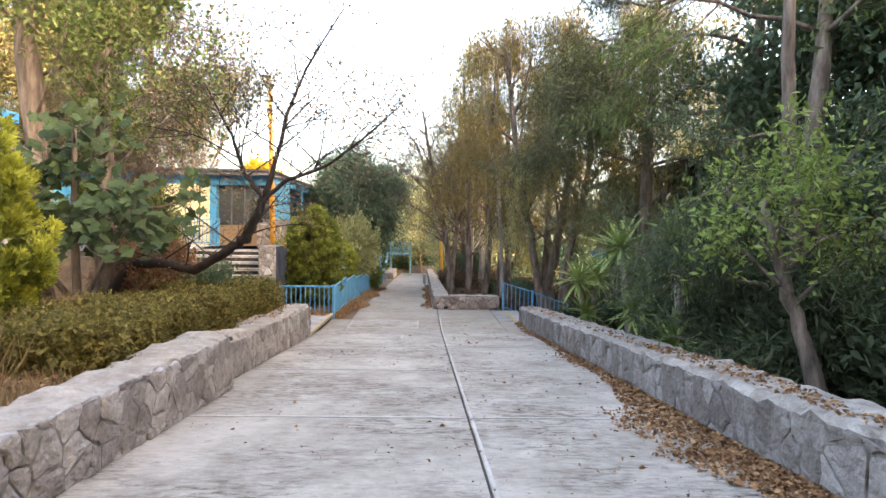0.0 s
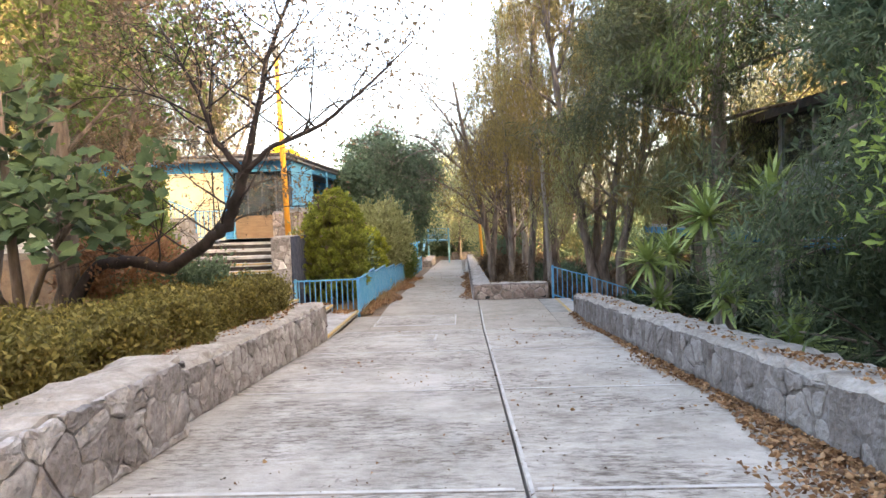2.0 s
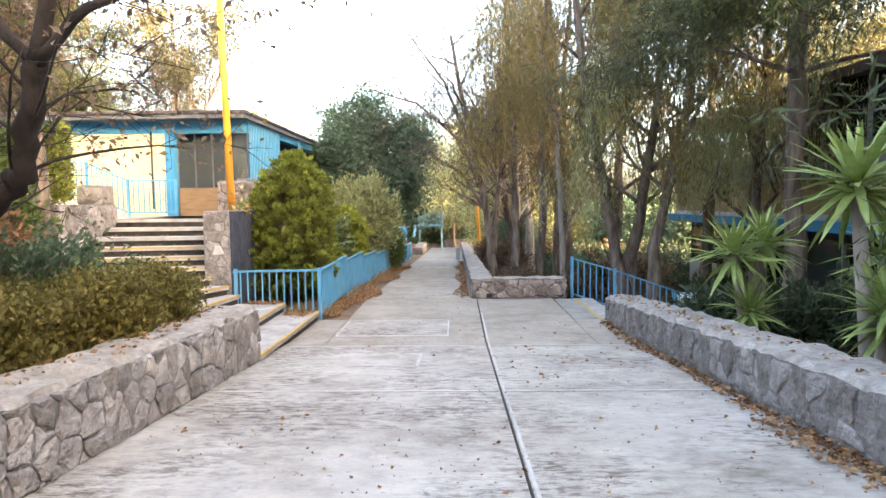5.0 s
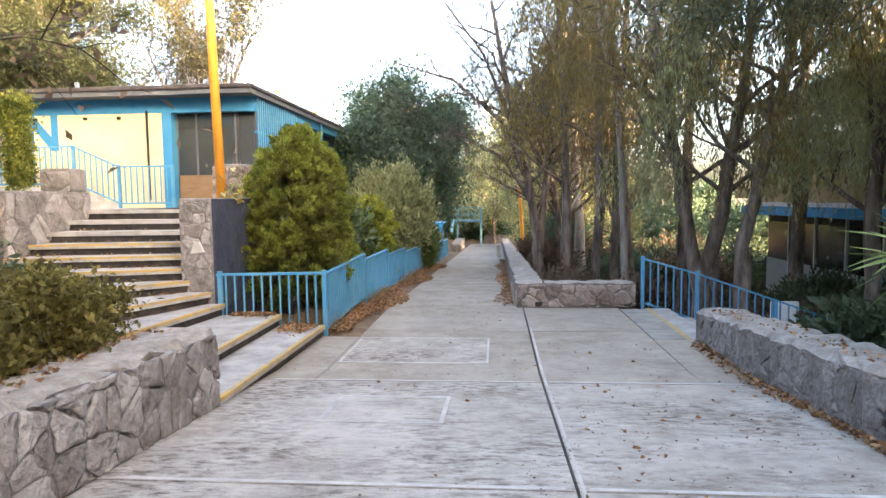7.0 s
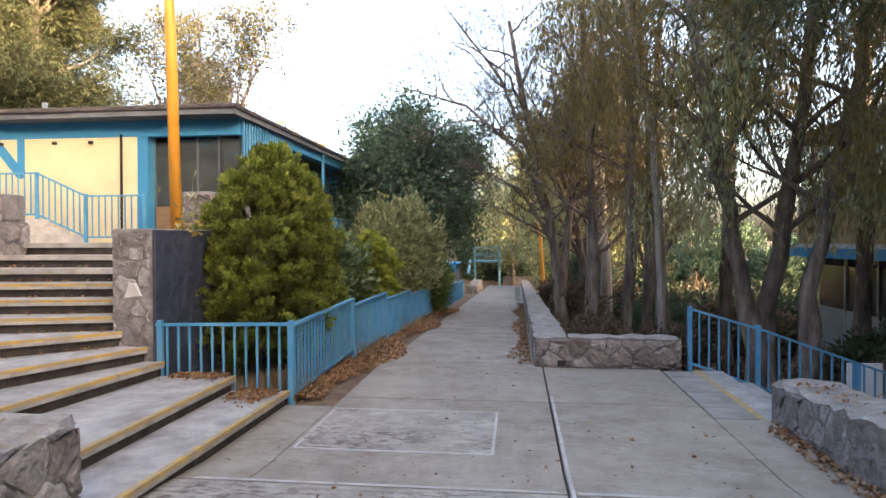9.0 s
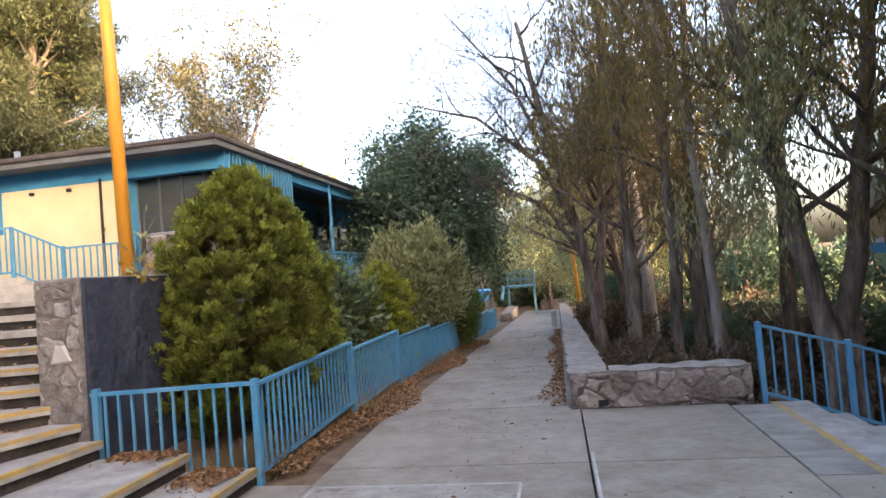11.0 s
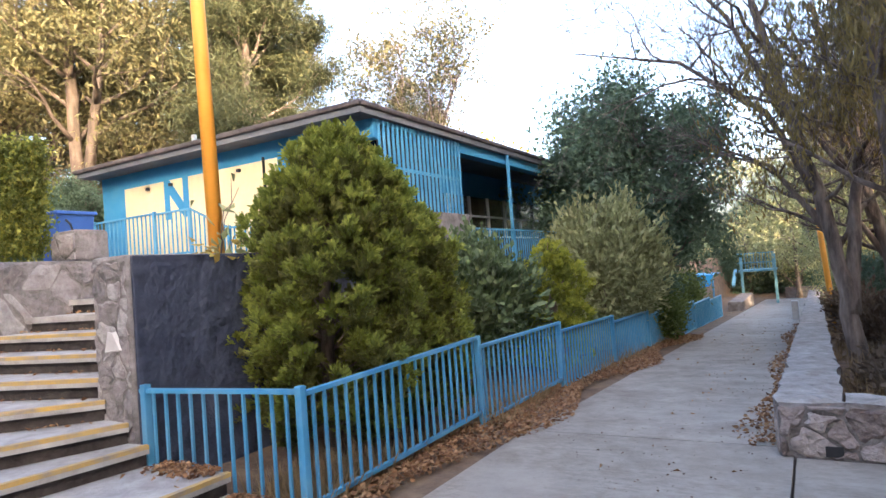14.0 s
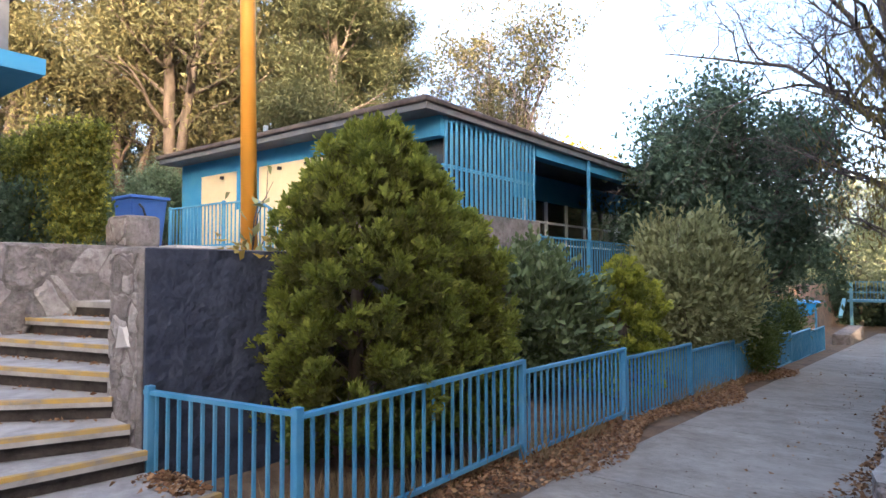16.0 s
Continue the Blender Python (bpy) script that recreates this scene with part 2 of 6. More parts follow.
TEAL = mat("pale_teal_paint", [(0.10, 0.23, 0.27), (0.16, 0.31, 0.35)], 3, 5, rough=0.6, bump=0.05)
WHITE = mat("white_paint", [(0.6, 0.6, 0.58), (0.78, 0.78, 0.76)], 3, 6, rough=0.6, bump=0.05)
BLACK = mat("black_rubber", [(0.012, 0.012, 0.013), (0.03, 0.03, 0.03)], 5, 4, rough=0.6, bump=0.05)
BARK = mat("brown_bark", [(0.05, 0.039, 0.032), (0.15, 0.118, 0.096), (0.27, 0.22, 0.184)], 7, 9, (1, 1, 0.22), 0.95, 1.0, 16)
BARK_DARK = mat("dark_bark", [(0.014, 0.011, 0.010), (0.045, 0.034, 0.03)], 9, 8, (1, 1, 0.4), 0.9, 1.0, 18)
BARK_PALE = mat("pale_bark", [(0.16, 0.135, 0.115), (0.30, 0.265, 0.235), (0.42, 0.385, 0.35)], 4, 8, (1, 1, 0.25), 0.85, 0.6, 14)
BARK_EUC = mat("dull_eucalyptus_bark", [(0.035, 0.027, 0.021), (0.085, 0.065, 0.05), (0.14, 0.11, 0.088)], 4, 8, (1, 1, 0.25), 0.95, 0.6, 14)


def leaf(name, stops, translucent=0.3, rough=0.6, spec=0.25):
    return mat(name, stops, 6.5, 3, rough=rough, bump=0, island=0.3, translucent=translucent, spec=spec)


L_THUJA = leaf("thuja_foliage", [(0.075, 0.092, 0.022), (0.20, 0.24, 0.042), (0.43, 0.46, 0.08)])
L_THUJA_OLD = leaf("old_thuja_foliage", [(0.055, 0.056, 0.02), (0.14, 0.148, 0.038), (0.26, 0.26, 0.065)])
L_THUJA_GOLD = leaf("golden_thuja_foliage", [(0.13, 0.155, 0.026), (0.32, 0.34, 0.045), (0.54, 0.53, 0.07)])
L_HEDGE = leaf("hedge_leaf", [(0.022, 0.022, 0.009), (0.13, 0.115, 0.029), (0.39, 0.315, 0.095)])
L_BOX = leaf("clipped_bush_leaf", [(0.03, 0.045, 0.013), (0.155, 0.175, 0.03), (0.56, 0.53, 0.085)])
L_DARK = leaf("dark_green_leaf", [(0.04, 0.066, 0.042), (0.10, 0.15, 0.088), (0.20, 0.255, 0.14)])
L_OLIVE = leaf("olive_leaf", [(0.125, 0.14, 0.055), (0.29, 0.30, 0.135), (0.50, 0.485, 0.25)])
L_GLOSS = leaf("glossy_green_leaf", [(0.035, 0.056, 0.024), (0.10, 0.14, 0.055), (0.23, 0.275, 0.12)], 0.2, 0.45, 0.4)
L_WILLOW = leaf("willow_leaf", [(0.075, 0.058, 0.028), (0.20, 0.152, 0.055), (0.38, 0.29, 0.09)], 0.45)
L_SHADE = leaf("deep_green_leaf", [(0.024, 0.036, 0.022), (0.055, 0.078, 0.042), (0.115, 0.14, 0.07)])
L_FEATHER = leaf("feathery_green_leaf", [(0.028, 0.042, 0.023), (0.064, 0.09, 0.043), (0.14, 0.17, 0.075)])
L_GREEN = leaf("mid_green_leaf", [(0.045, 0.07, 0.022), (0.11, 0.15, 0.04), (0.21, 0.25, 0.07)])
L_LIGHT = leaf("light_green_leaf", [(0.09, 0.13, 0.03), (0.19, 0.26, 0.06), (0.32, 0.40, 0.10)])
L_EUC = leaf("eucalyptus_leaf", [(0.05, 0.055, 0.026), (0.12, 0.115, 0.05), (0.25, 0.19, 0.075)])
L_PINE = leaf("pine_needle", [(0.034, 0.042, 0.022), (0.075, 0.085, 0.038), (0.16, 0.145, 0.06)])
L_RUST = leaf("rust_brown_leaf", [(0.14, 0.07, 0.042), (0.29, 0.15, 0.08), (0.43, 0.25, 0.14)])
L_WITHER = leaf("withered_brown_leaf", [(0.07, 0.045, 0.03), (0.14, 0.10, 0.065), (0.22, 0.16, 0.10)])
L_FADED = leaf("faded_yellow_leaf", [(0.16, 0.11, 0.03), (0.36, 0.26, 0.06), (0.5, 0.4, 0.12)])
L_YELLOW = leaf("bright_yellow_leaf", [(0.40, 0.26, 0.01), (0.65, 0.45, 0.02), (0.8, 0.6, 0.05)])
L_FIG = leaf("fig_leaf", [(0.020, 0.036, 0.016), (0.05, 0.08, 0.034), (0.115, 0.16, 0.07)], 0.2, 0.6, 0.2)
L_YUCCA = leaf("yucca_blade", [(0.09, 0.14, 0.04), (0.21, 0.28, 0.08), (0.38, 0.45, 0.15)], 0.15, 0.5, 0.4)
L_DRYGRASS = leaf("dry_grass", [(0.14, 0.09, 0.04), (0.26, 0.18, 0.09), (0.38, 0.28, 0.15)])

GLASS = bpy.data.materials.new("window_glass")
GLASS.use_nodes = True
gb = GLASS.node_tree.nodes["Principled BSDF"]
gb.inputs["Base Color"].default_value = (0.32, 0.36, 0.37, 1)
gb.inputs["Roughness"].default_value = 0.03
gb.inputs["Transmission Weight"].default_value = 0.9
gb.inputs["IOR"].default_value = 1.45


# ---------------------------------------------------------------- builders
class Acc:
    """Collects vertices and faces of one mesh."""

    def __init__(self):
        self.v, self.f, self.n = [], [], 0

    def add(self, verts, faces):
        verts = np.asarray(verts, float).reshape(-1, 3)
        self.v.append(verts)
        self.f.extend([tuple(i + self.n for i in f) for f in faces])
        self.n += len(verts)

    def box(self, lo, hi, m=None):
        x0, y0, z0 = lo
        x1, y1, z1 = hi
        vs = [(x0, y0, z0), (x1, y0, z0), (x1, y1, z0), (x0, y1, z0), (x0, y0, z1), (x1, y0, z1), (x1, y1, z1), (x0, y1, z1)]
        if m is not None:
            vs = [m @ Vector(v) for v in vs]
        self.add(vs, [(0, 3, 2, 1), (4, 5, 6, 7), (0, 1, 5, 4), (1, 2, 6, 5), (2, 3, 7, 6), (3, 0, 4, 7)])

    def prism(self, poly, z0, z1):
        """poly: plan outline, counter-clockwise; z0, z1: numbers or functions of (x, y)."""
        k = len(poly)
        fz = lambda z, p: z(*p) if callable(z) else z
        vs = [(*p, fz(z0, p)) for p in poly] + [(*p, fz(z1, p)) for p in poly]
        fs = [tuple(reversed(range(k))), tuple(range(k, 2 * k))]
        fs += [(i, (i + 1) % k, k + (i + 1) % k, k + i) for i in range(k)]
        self.add(vs, fs)

    def tube(self, pts, radii, k=6):
        pts = [Vector(p) for p in pts]
        rings = []
        for i, p in enumerate(pts):
            d = (pts[min(i + 1, len(pts) - 1)] - pts[max(i - 1, 0)]).normalized()
            a = d.cross(Vector((0.31, 0.85, 0.42))).normalized()
            b = d.cross(a)
            for j in range(k):
                w = 2 * math.pi * j / k
                rings.append(p + (a * math.cos(w) + b * math.sin(w)) * radii[i])
        fs = []
        for i in range(len(pts) - 1):
            for j in range(k):
                fs.append((i * k + j, i * k + (j + 1) % k, (i + 1) * k + (j + 1) % k, (i + 1) * k + j))
        fs += [tuple(reversed(range(k))), tuple((len(pts) - 1) * k + j for j in range(k))]
        self.add(rings, fs)

    def mesh(self, name, material, smooth=False):
        me = bpy.data.meshes.new(name)
        v = np.concatenate(self.v) if self.v else np.zeros((0, 3))
        me.from_pydata(v.tolist(), [], self.f)
        me.materials.append(material)
        if smooth:
            me.polygons.foreach_set("use_smooth", [True] * len(me.polygons))
        me.update()
        return me


def part(name, acc, material, parent=None, label="", smooth=False, bevel=0.0):
    """Links what acc holds (an Acc or a mesh) as one object, under parent if given."""
    ob = new(name, acc.mesh(name, material, smooth) if isinstance(acc, Acc) else acc)
    if parent is not None:
        ob.parent = parent
        ob.matrix_parent_inverse = parent.matrix_basis.inverted()
    if label:
        ob["label"] = label
    if bevel:
        b = ob.modifiers.new("bevel", 'BEVEL')
        b.width, b.segments, b.limit_method = bevel, 2, 'ANGLE'
    return ob


def thing(name, at, label, category, group="", kind=""):
    e = new(name)
    e.empty_display_size = 0.2
    e.matrix_basis = Matrix.Translation(at)
    return tagged(e, label, category, group, kind)


def box_part(name, lo, hi, material, parent=None, label="", bevel=0.0, m=None):
    a = Acc()
    a.box(lo, hi, m)
    return part(name, a, material, parent, label, bevel=bevel)


def leaf_mesh(name, c, d, length, width, material, rng, fold=0.25, face=None):
    """Many small leaves: c centres, d directions (N x 3), lengths and widths; each is a bent rhombus."""
    n = len(c)
    d = d / (np.linalg.norm(d, axis=1, keepdims=True) + 1e-9)
    s = np.cross(d, rng.normal(size=(n, 3)) if face is None else face + rng.normal(size=(n, 3)) * 0.45)
    s /= np.linalg.norm(s, axis=1, keepdims=True) + 1e-9
    u = np.cross(s, d)
    length, width = np.broadcast_to(length, n)[:, None], np.broadcast_to(width, n)[:, None]
    a = c - d * length * 0.5
    b = c + d * length * 0.5
    mid = c + d * length * 0.05
    v = np.stack([a, mid + s * width * 0.5 + u * width * fold, b, mid - s * width * 0.5 + u * width * fold], 1).reshape(-1, 3)
    me = bpy.data.meshes.new(name)
    me.vertices.add(4 * n)
    me.vertices.foreach_set("co", v.astype(np.float32).ravel())
    me.loops.add(6 * n)
    me.polygons.add(2 * n)
    k = np.arange(n)[:, None] * 4
    me.loops.foreach_set("vertex_index", (k + np.array([[0, 1, 2, 0, 2, 3]])).ravel().astype(np.int32))
    me.polygons.foreach_set("loop_start", np.arange(0, 6 * n, 3, dtype=np.int32))
    me.polygons.foreach_set("loop_total", np.full(2 * n, 3, dtype=np.int32))
    me.materials.append(material)
    me.update(calc_edges=True)
    me.validate()
    return me


def path_z(y):
    """Height of the concrete walk."""
    return (15.5 - y) * 0.0688 if y < 15.5 else 0.0 if y < 19.7 else -(y - 19.7) * 0.039


# ---------------------------------------------------------------- trees and plants
def limbs(rng, acc, tips, p, d, length, r, depth, wiggle=0.25, up=0.06, kids=(3, 5), ratio=0.62, spread=0.9, first=0.35):
    """One limb with its side limbs, down to twigs; tips collects (place, direction)."""
    n = 5 if depth > 1 else 3
    pts, rad = [Vector(p)], [r]
    d = Vector(d).normalized()
    for i in range(n):
        d = (d + Vector(rng.normal(size=3)) * wiggle * 0.5 + Vector((0, 0, up))).normalized()
        pts.append(pts[-1] + d * length / n)
        rad.append(r * (1 - 0.7 * (i + 1) / n))
        if depth <= 1:
            tips.append((pts[-1].copy(), d.copy()))
    acc.tube(pts, rad, 7 if r > 0.06 else 5 if r > 0.02 else 3)
    if depth == 0:
        return
    for j in range(rng.integers(*kids, endpoint=True)):
        s = first + (1 - first) * rng.random()
        i = min(int(s * n), n - 1)
        q = pts[i].lerp(pts[i + 1], s * n - i)
        a = Vector(rng.normal(size=3))
        e = (d + (a - d * a.dot(d)).normalized() * spread * (0.6 + 0.6 * rng.random())).normalized()
        limbs(rng, acc, tips, q, e, length * ratio * (0.7 + 0.5 * rng.random()), max(r * (1 - 0.7 * s) * 0.65, 0.004), depth - 1, wiggle, up, kids, ratio, spread, first)


def foliage(rng, tips, per_tip, spread, size, aspect, style):
    """Leaf centres and directions round twig tips. style: 'tuft', 'hang' or 'needle'."""
    P = np.array([t[0] for t in tips])
    D = np.array([t[1] for t in tips])
    n = len(P)
    idx = np.repeat(np.arange(n), per_tip)
    m = len(idx)
    if style == 'hang':
        strands = np.repeat(np.arange(n), max(1, per_tip // 12))
        k = 12
        off = rng.normal(size=(len(strands), 3)) * spread * np.array([1, 1, 0.4])
        ln = rng.uniform(0.5, 1.0, len(strands)) * spread * 5
        s = rng.random((len(strands), k))
        c = (P[strands] + off)[:, None, :] + np.stack([rng.normal(size=(len(strands), k)) * 0.05, rng.normal(size=(len(strands), k)) * 0.05, -s * ln[:, None]], -1)
        c = c.reshape(-1, 3)
        d = rng.normal(size=c.shape) * 0.35 + np.array([0, 0, -1.0])
    else:
        c = P[idx] + rng.normal(size=(m, 3)) * spread * (np.array([1, 1, 0.55]) if style == 'needle' else 1)
        d = rng.normal(size=(m, 3)) + D[idx] * (1.2 if style == 'needle' else 0.5) + np.array([0, 0, -0.3])
    length = size * rng.uniform(0.6, 1.3, len(c))
    return c, d, length, length * aspect


def tree(name, label, trunks, bark, leaf_mat=None, seed=1, limb=(7, 2.2, 0.05), depth=2, per_tip=10, spread=0.25, size=0.1, aspect=0.4,
         style='tuft', up=0.06, droop=0.0, first=0.35, group="", kids=(3, 5), wiggle=0.25, category="tree", reach=(0.3, 1.0), crown_label=""):
    """trunks: list of (points, base radius, end radius). limb: how many on each trunk, their length, their radius."""
    rng = np.random.default_rng(seed)
    e = thing(name, trunks[0][0][0], label, category, group)
    wood, tips = Acc(), []
    for pts, r0, r1 in trunks:
        P = [Vector(p) for p in pts]
        fine, rad = [], []
        for i in range(len(P) - 1):
            for s in (0, 0.25, 0.5, 0.75):
                q = P[i].lerp(P[i + 1], s)
                w = (i + s) / (len(P) - 1)
                r = r0 + (r1 - r0) * w
                if 0 < w:
                    q = q + Vector(rng.normal(size=3)) * r * 0.22
                fine.append(q)
                rad.append(r * (1.35 if w == 0 else 1) * (1 + 0.08 * rng.normal()))
        fine.append(P[-1])
        rad.append(r1)
        wood.tube(fine, rad, 10)
        k, ln, lr = limb
        for j in range(k):
            s = reach[0] + (reach[1] - reach[0]) * (j + rng.random()) / k
            i = min(int(s * (len(fine) - 1)), len(fine) - 2)
            q = fine[i].lerp(fine[i + 1], 0.5)
            w = 2.4 * j + rng.random()
            d = Vector((math.cos(w), math.sin(w), 0.55 - droop + 0.4 * rng.random()))
            limbs(rng, wood, tips, q, d, ln * (1.15 - 0.55 * s) * (0.75 + 0.5 * rng.random()), min(lr, rad[i] * 0.6), depth, wiggle, up - droop * 0.15, kids, 0.62, 0.9, first)
        tips.append((P[-1], Vector((0, 0, 1))))
    part("trunk", wood, bark, e, smooth=True)
    if leaf_mat is not None:
        c, d, ln, w = foliage(rng, tips, per_tip, spread, size, aspect, style)
        part("crown", leaf_mesh("crown", c, d, ln, w, leaf_mat, rng, 0.25, np.array([0.0, -0.4, 0.7])), leaf_mat, e, crown_label)
    return e


def lumpy(rng, n, lumps=9, depth=0.25):
    """n random directions, and for each a radius factor with lumps and hollows."""
    d = rng.normal(size=(n, 3))
    d /= np.linalg.norm(d, axis=1, keepdims=True)
    k = rng.normal(size=(lumps, 3))
    k /= np.linalg.norm(k, axis=1, keepdims=True)
    f = 1 - depth + depth * np.clip((d @ k.T).max(axis=1) * 1.6 - 0.6, 0, 1.2)
    return d, f


def bush(name, label, at, radius, height, leaf_mat, n, size, aspect=0.4, seed=1, cone=0.0, category="bush", group="", lumps=14, upward=0.3, depth=0.3, stems=5, clump=60, tuft=0.0):
    """A rounded or conical bush: leaves thick near an uneven outline, sprays turned outwards, stems inside."""
    rng = np.random.default_rng(seed)
    e = thing(name, at, label, category, group)
    d, f = lumpy(rng, n, lumps, depth)
    r = f * (1 - 0.38 * rng.random(n) ** 1.6)
    zz = (d[:, 2] * r + 1) / 2
    taper = np.where(zz > 0.32, 1 - cone * (np.clip(zz - 0.32, 0, 1) / 0.68) ** 1.7, 1.0 - 0.25 * (0.32 - zz) / 0.32)
    if cone:
        flat = np.sqrt(np.clip(1 - d[:, 2] ** 2, 0.05, 1))
        grow_out = 1 / flat ** 0.75
    else:
        grow_out = 1.0
    c = np.stack([d[:, 0] * r * radius * taper * grow_out, d[:, 1] * r * radius * taper * grow_out, zz * height], 1)
    # sprays: leaves gather round common twigs
    k = max(n // clump, 1)
    tuft, bulge = tuft or size * 0.95, rng.normal(size=n)
    twig = rng.integers(0, n, k)
    pick = twig[rng.integers(0, k, n)]
    c = np.where(rng.random((n, 1)) < 0.85, c[pick] * (1 + 0.12 * bulge[pick][:, None] * np.array([1, 1, 0.3])) + rng.normal(size=(n, 3)) * tuft * np.array([1, 1, 1.3]), c)
    c[:, 2] = np.clip(c[:, 2], 0.03, None)
    out = c - np.array([0, 0, height * 0.35])
    out = out / (np.linalg.norm(out, axis=1, keepdims=True) + 1e-6)
    di = out + rng.normal(size=(n, 3)) * 0.55 + np.array([0, 0, upward])
    ln = size * rng.uniform(0.6, 1.4, n)
    part("foliage", leaf_mesh("foliage", c + np.array(at), di, ln, ln * aspect, leaf_mat, rng, 0.25, out + np.array([0, 0, 0.35])), leaf_mat, e)
    wood = Acc()
    for i in range(stems):
        w = 2 * math.pi * i / stems
        limbs(rng, wood, [], at, (math.cos(w) * 0.5, math.sin(w) * 0.5, 1.2), height * 0.6, 0.02 + radius * 0.012, 1, 0.3)
    tagged(part("stem", wood, BARK, e, smooth=True), kind="stuff")
    return e


def thuja(label, at, radius, height, leaf_mat, old_mat, sprays, seed, length=0.16, per=28, lean=0.0):
    """A dense conifer: an egg-shaped crown of flat fans of scaly shoots, each fan turned outwards and up."""
    rng = np.random.default_rng(seed)
    e = thing("thuja", at, label, "conifer", "thujas")
    boughs = sprays // 28
    h = ((np.arange(boughs) + rng.random(boughs)) / boughs) ** 0.92
    w = np.arange(boughs) * 2.39996 + rng.normal(size=boughs) * 0.3
    prof = np.interp(h, [0, 0.08, 0.22, 0.38, 0.55, 0.72, 0.88, 1.0], [0.72, 0.94, 1.0, 1.0, 0.95, 0.82, 0.57, 0.12])
    lump = 1 + 0.06 * np.sin(3 * w + 5 * h + seed) + rng.uniform(-0.30, 0.08, boughs)
    r = np.maximum(radius * prof * lump - 0.13, 0.0)
    cb = np.stack([np.cos(w) * r + lean * h ** 1.3, np.sin(w) * r, height * (0.07 + h * 0.845)], 1)
    ob_ = np.stack([np.cos(w), np.sin(w), 0.75 + 0.9 * h], 1) + rng.normal(size=(boughs, 3)) * 0.16
    ob_ /= np.linalg.norm(ob_, axis=1, keepdims=True)
    # each bough is a plume, widest below its middle and pointed at its end
    own = rng.integers(0, boughs, sprays)
    out = ob_[own]
    along = rng.random(sprays)
    reach_ = (0.30 * rng.uniform(0.7, 1.2, boughs))[own]
    girth = 0.088 * np.sin(np.pi * np.clip(along * 0.85 + 0.15, 0, 1)) ** 0.8
    side_ = rng.normal(size=(sprays, 3))
    side_ -= out * np.sum(side_ * out, 1, keepdims=True)
    side_ /= np.linalg.norm(side_, axis=1, keepdims=True)
    o = out * 1.1 + side_ * 0.75 + rng.normal(size=(sprays, 3)) * 0.25 + np.array([0, 0, 0.35])
    o /= np.linalg.norm(o, axis=1, keepdims=True)
    c0 = cb[own] + out * (along * reach_ - 0.06)[:, None] + side_ * girth[:, None]
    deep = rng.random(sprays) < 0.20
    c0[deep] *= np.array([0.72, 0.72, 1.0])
    s = np.cross(o, rng.normal(size=(sprays, 3)))
    s /= np.linalg.norm(s, axis=1, keepdims=True)
    L_ = length * 0.5 * rng.uniform(0.6, 1.35, sprays)
    idx = np.repeat(np.arange(sprays), per)
    n = len(idx)
    u, a = rng.random(n) ** 0.7, rng.normal(size=n) * 0.5
    d = o[idx] * np.cos(a)[:, None] + s[idx] * np.sin(a)[:, None] + rng.normal(size=(n, 3)) * 0.14
    c = c0[idx] + d * (u * L_[idx])[:, None] + np.array(at)
    ln = length * 0.34 * rng.uniform(0.6, 1.3, n)
    turn = np.cross(o, s)[idx] * np.sign(np.sum(np.cross(o, s) * out, 1))[idx][:, None]
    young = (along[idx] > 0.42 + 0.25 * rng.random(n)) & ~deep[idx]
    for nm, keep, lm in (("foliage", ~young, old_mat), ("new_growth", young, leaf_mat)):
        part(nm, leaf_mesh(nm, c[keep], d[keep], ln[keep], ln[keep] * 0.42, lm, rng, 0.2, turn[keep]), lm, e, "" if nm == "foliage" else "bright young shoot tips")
    wood = Acc()
    wood.tube([Vector(at) - Vector((0, 0, 0.1)), Vector(at) + Vector((0.03, 0, height * 0.5)), Vector(at) + Vector((lean * 0.8, 0, height * 0.9))], [0.09, 0.06, 0.01], 8)
    part("trunk", wood, BARK, e, smooth=True)
    twigs = Acc()
    for i in range(46):
        hh = 0.06 + 0.8 * rng.random()
        ww = rng.uniform(0, 2 * math.pi)
        p0 = Vector(at) + Vector((0, 0, hh * height))
        twigs.tube([p0, p0 + Vector((math.cos(ww) * radius * 0.75 * (1.1 - hh), math.sin(ww) * radius * 0.75 * (1.1 - hh), 0.35))], [0.014, 0.004], 4)
    tagged(part("twig", twigs, BARK, e), kind="stuff")
    return e


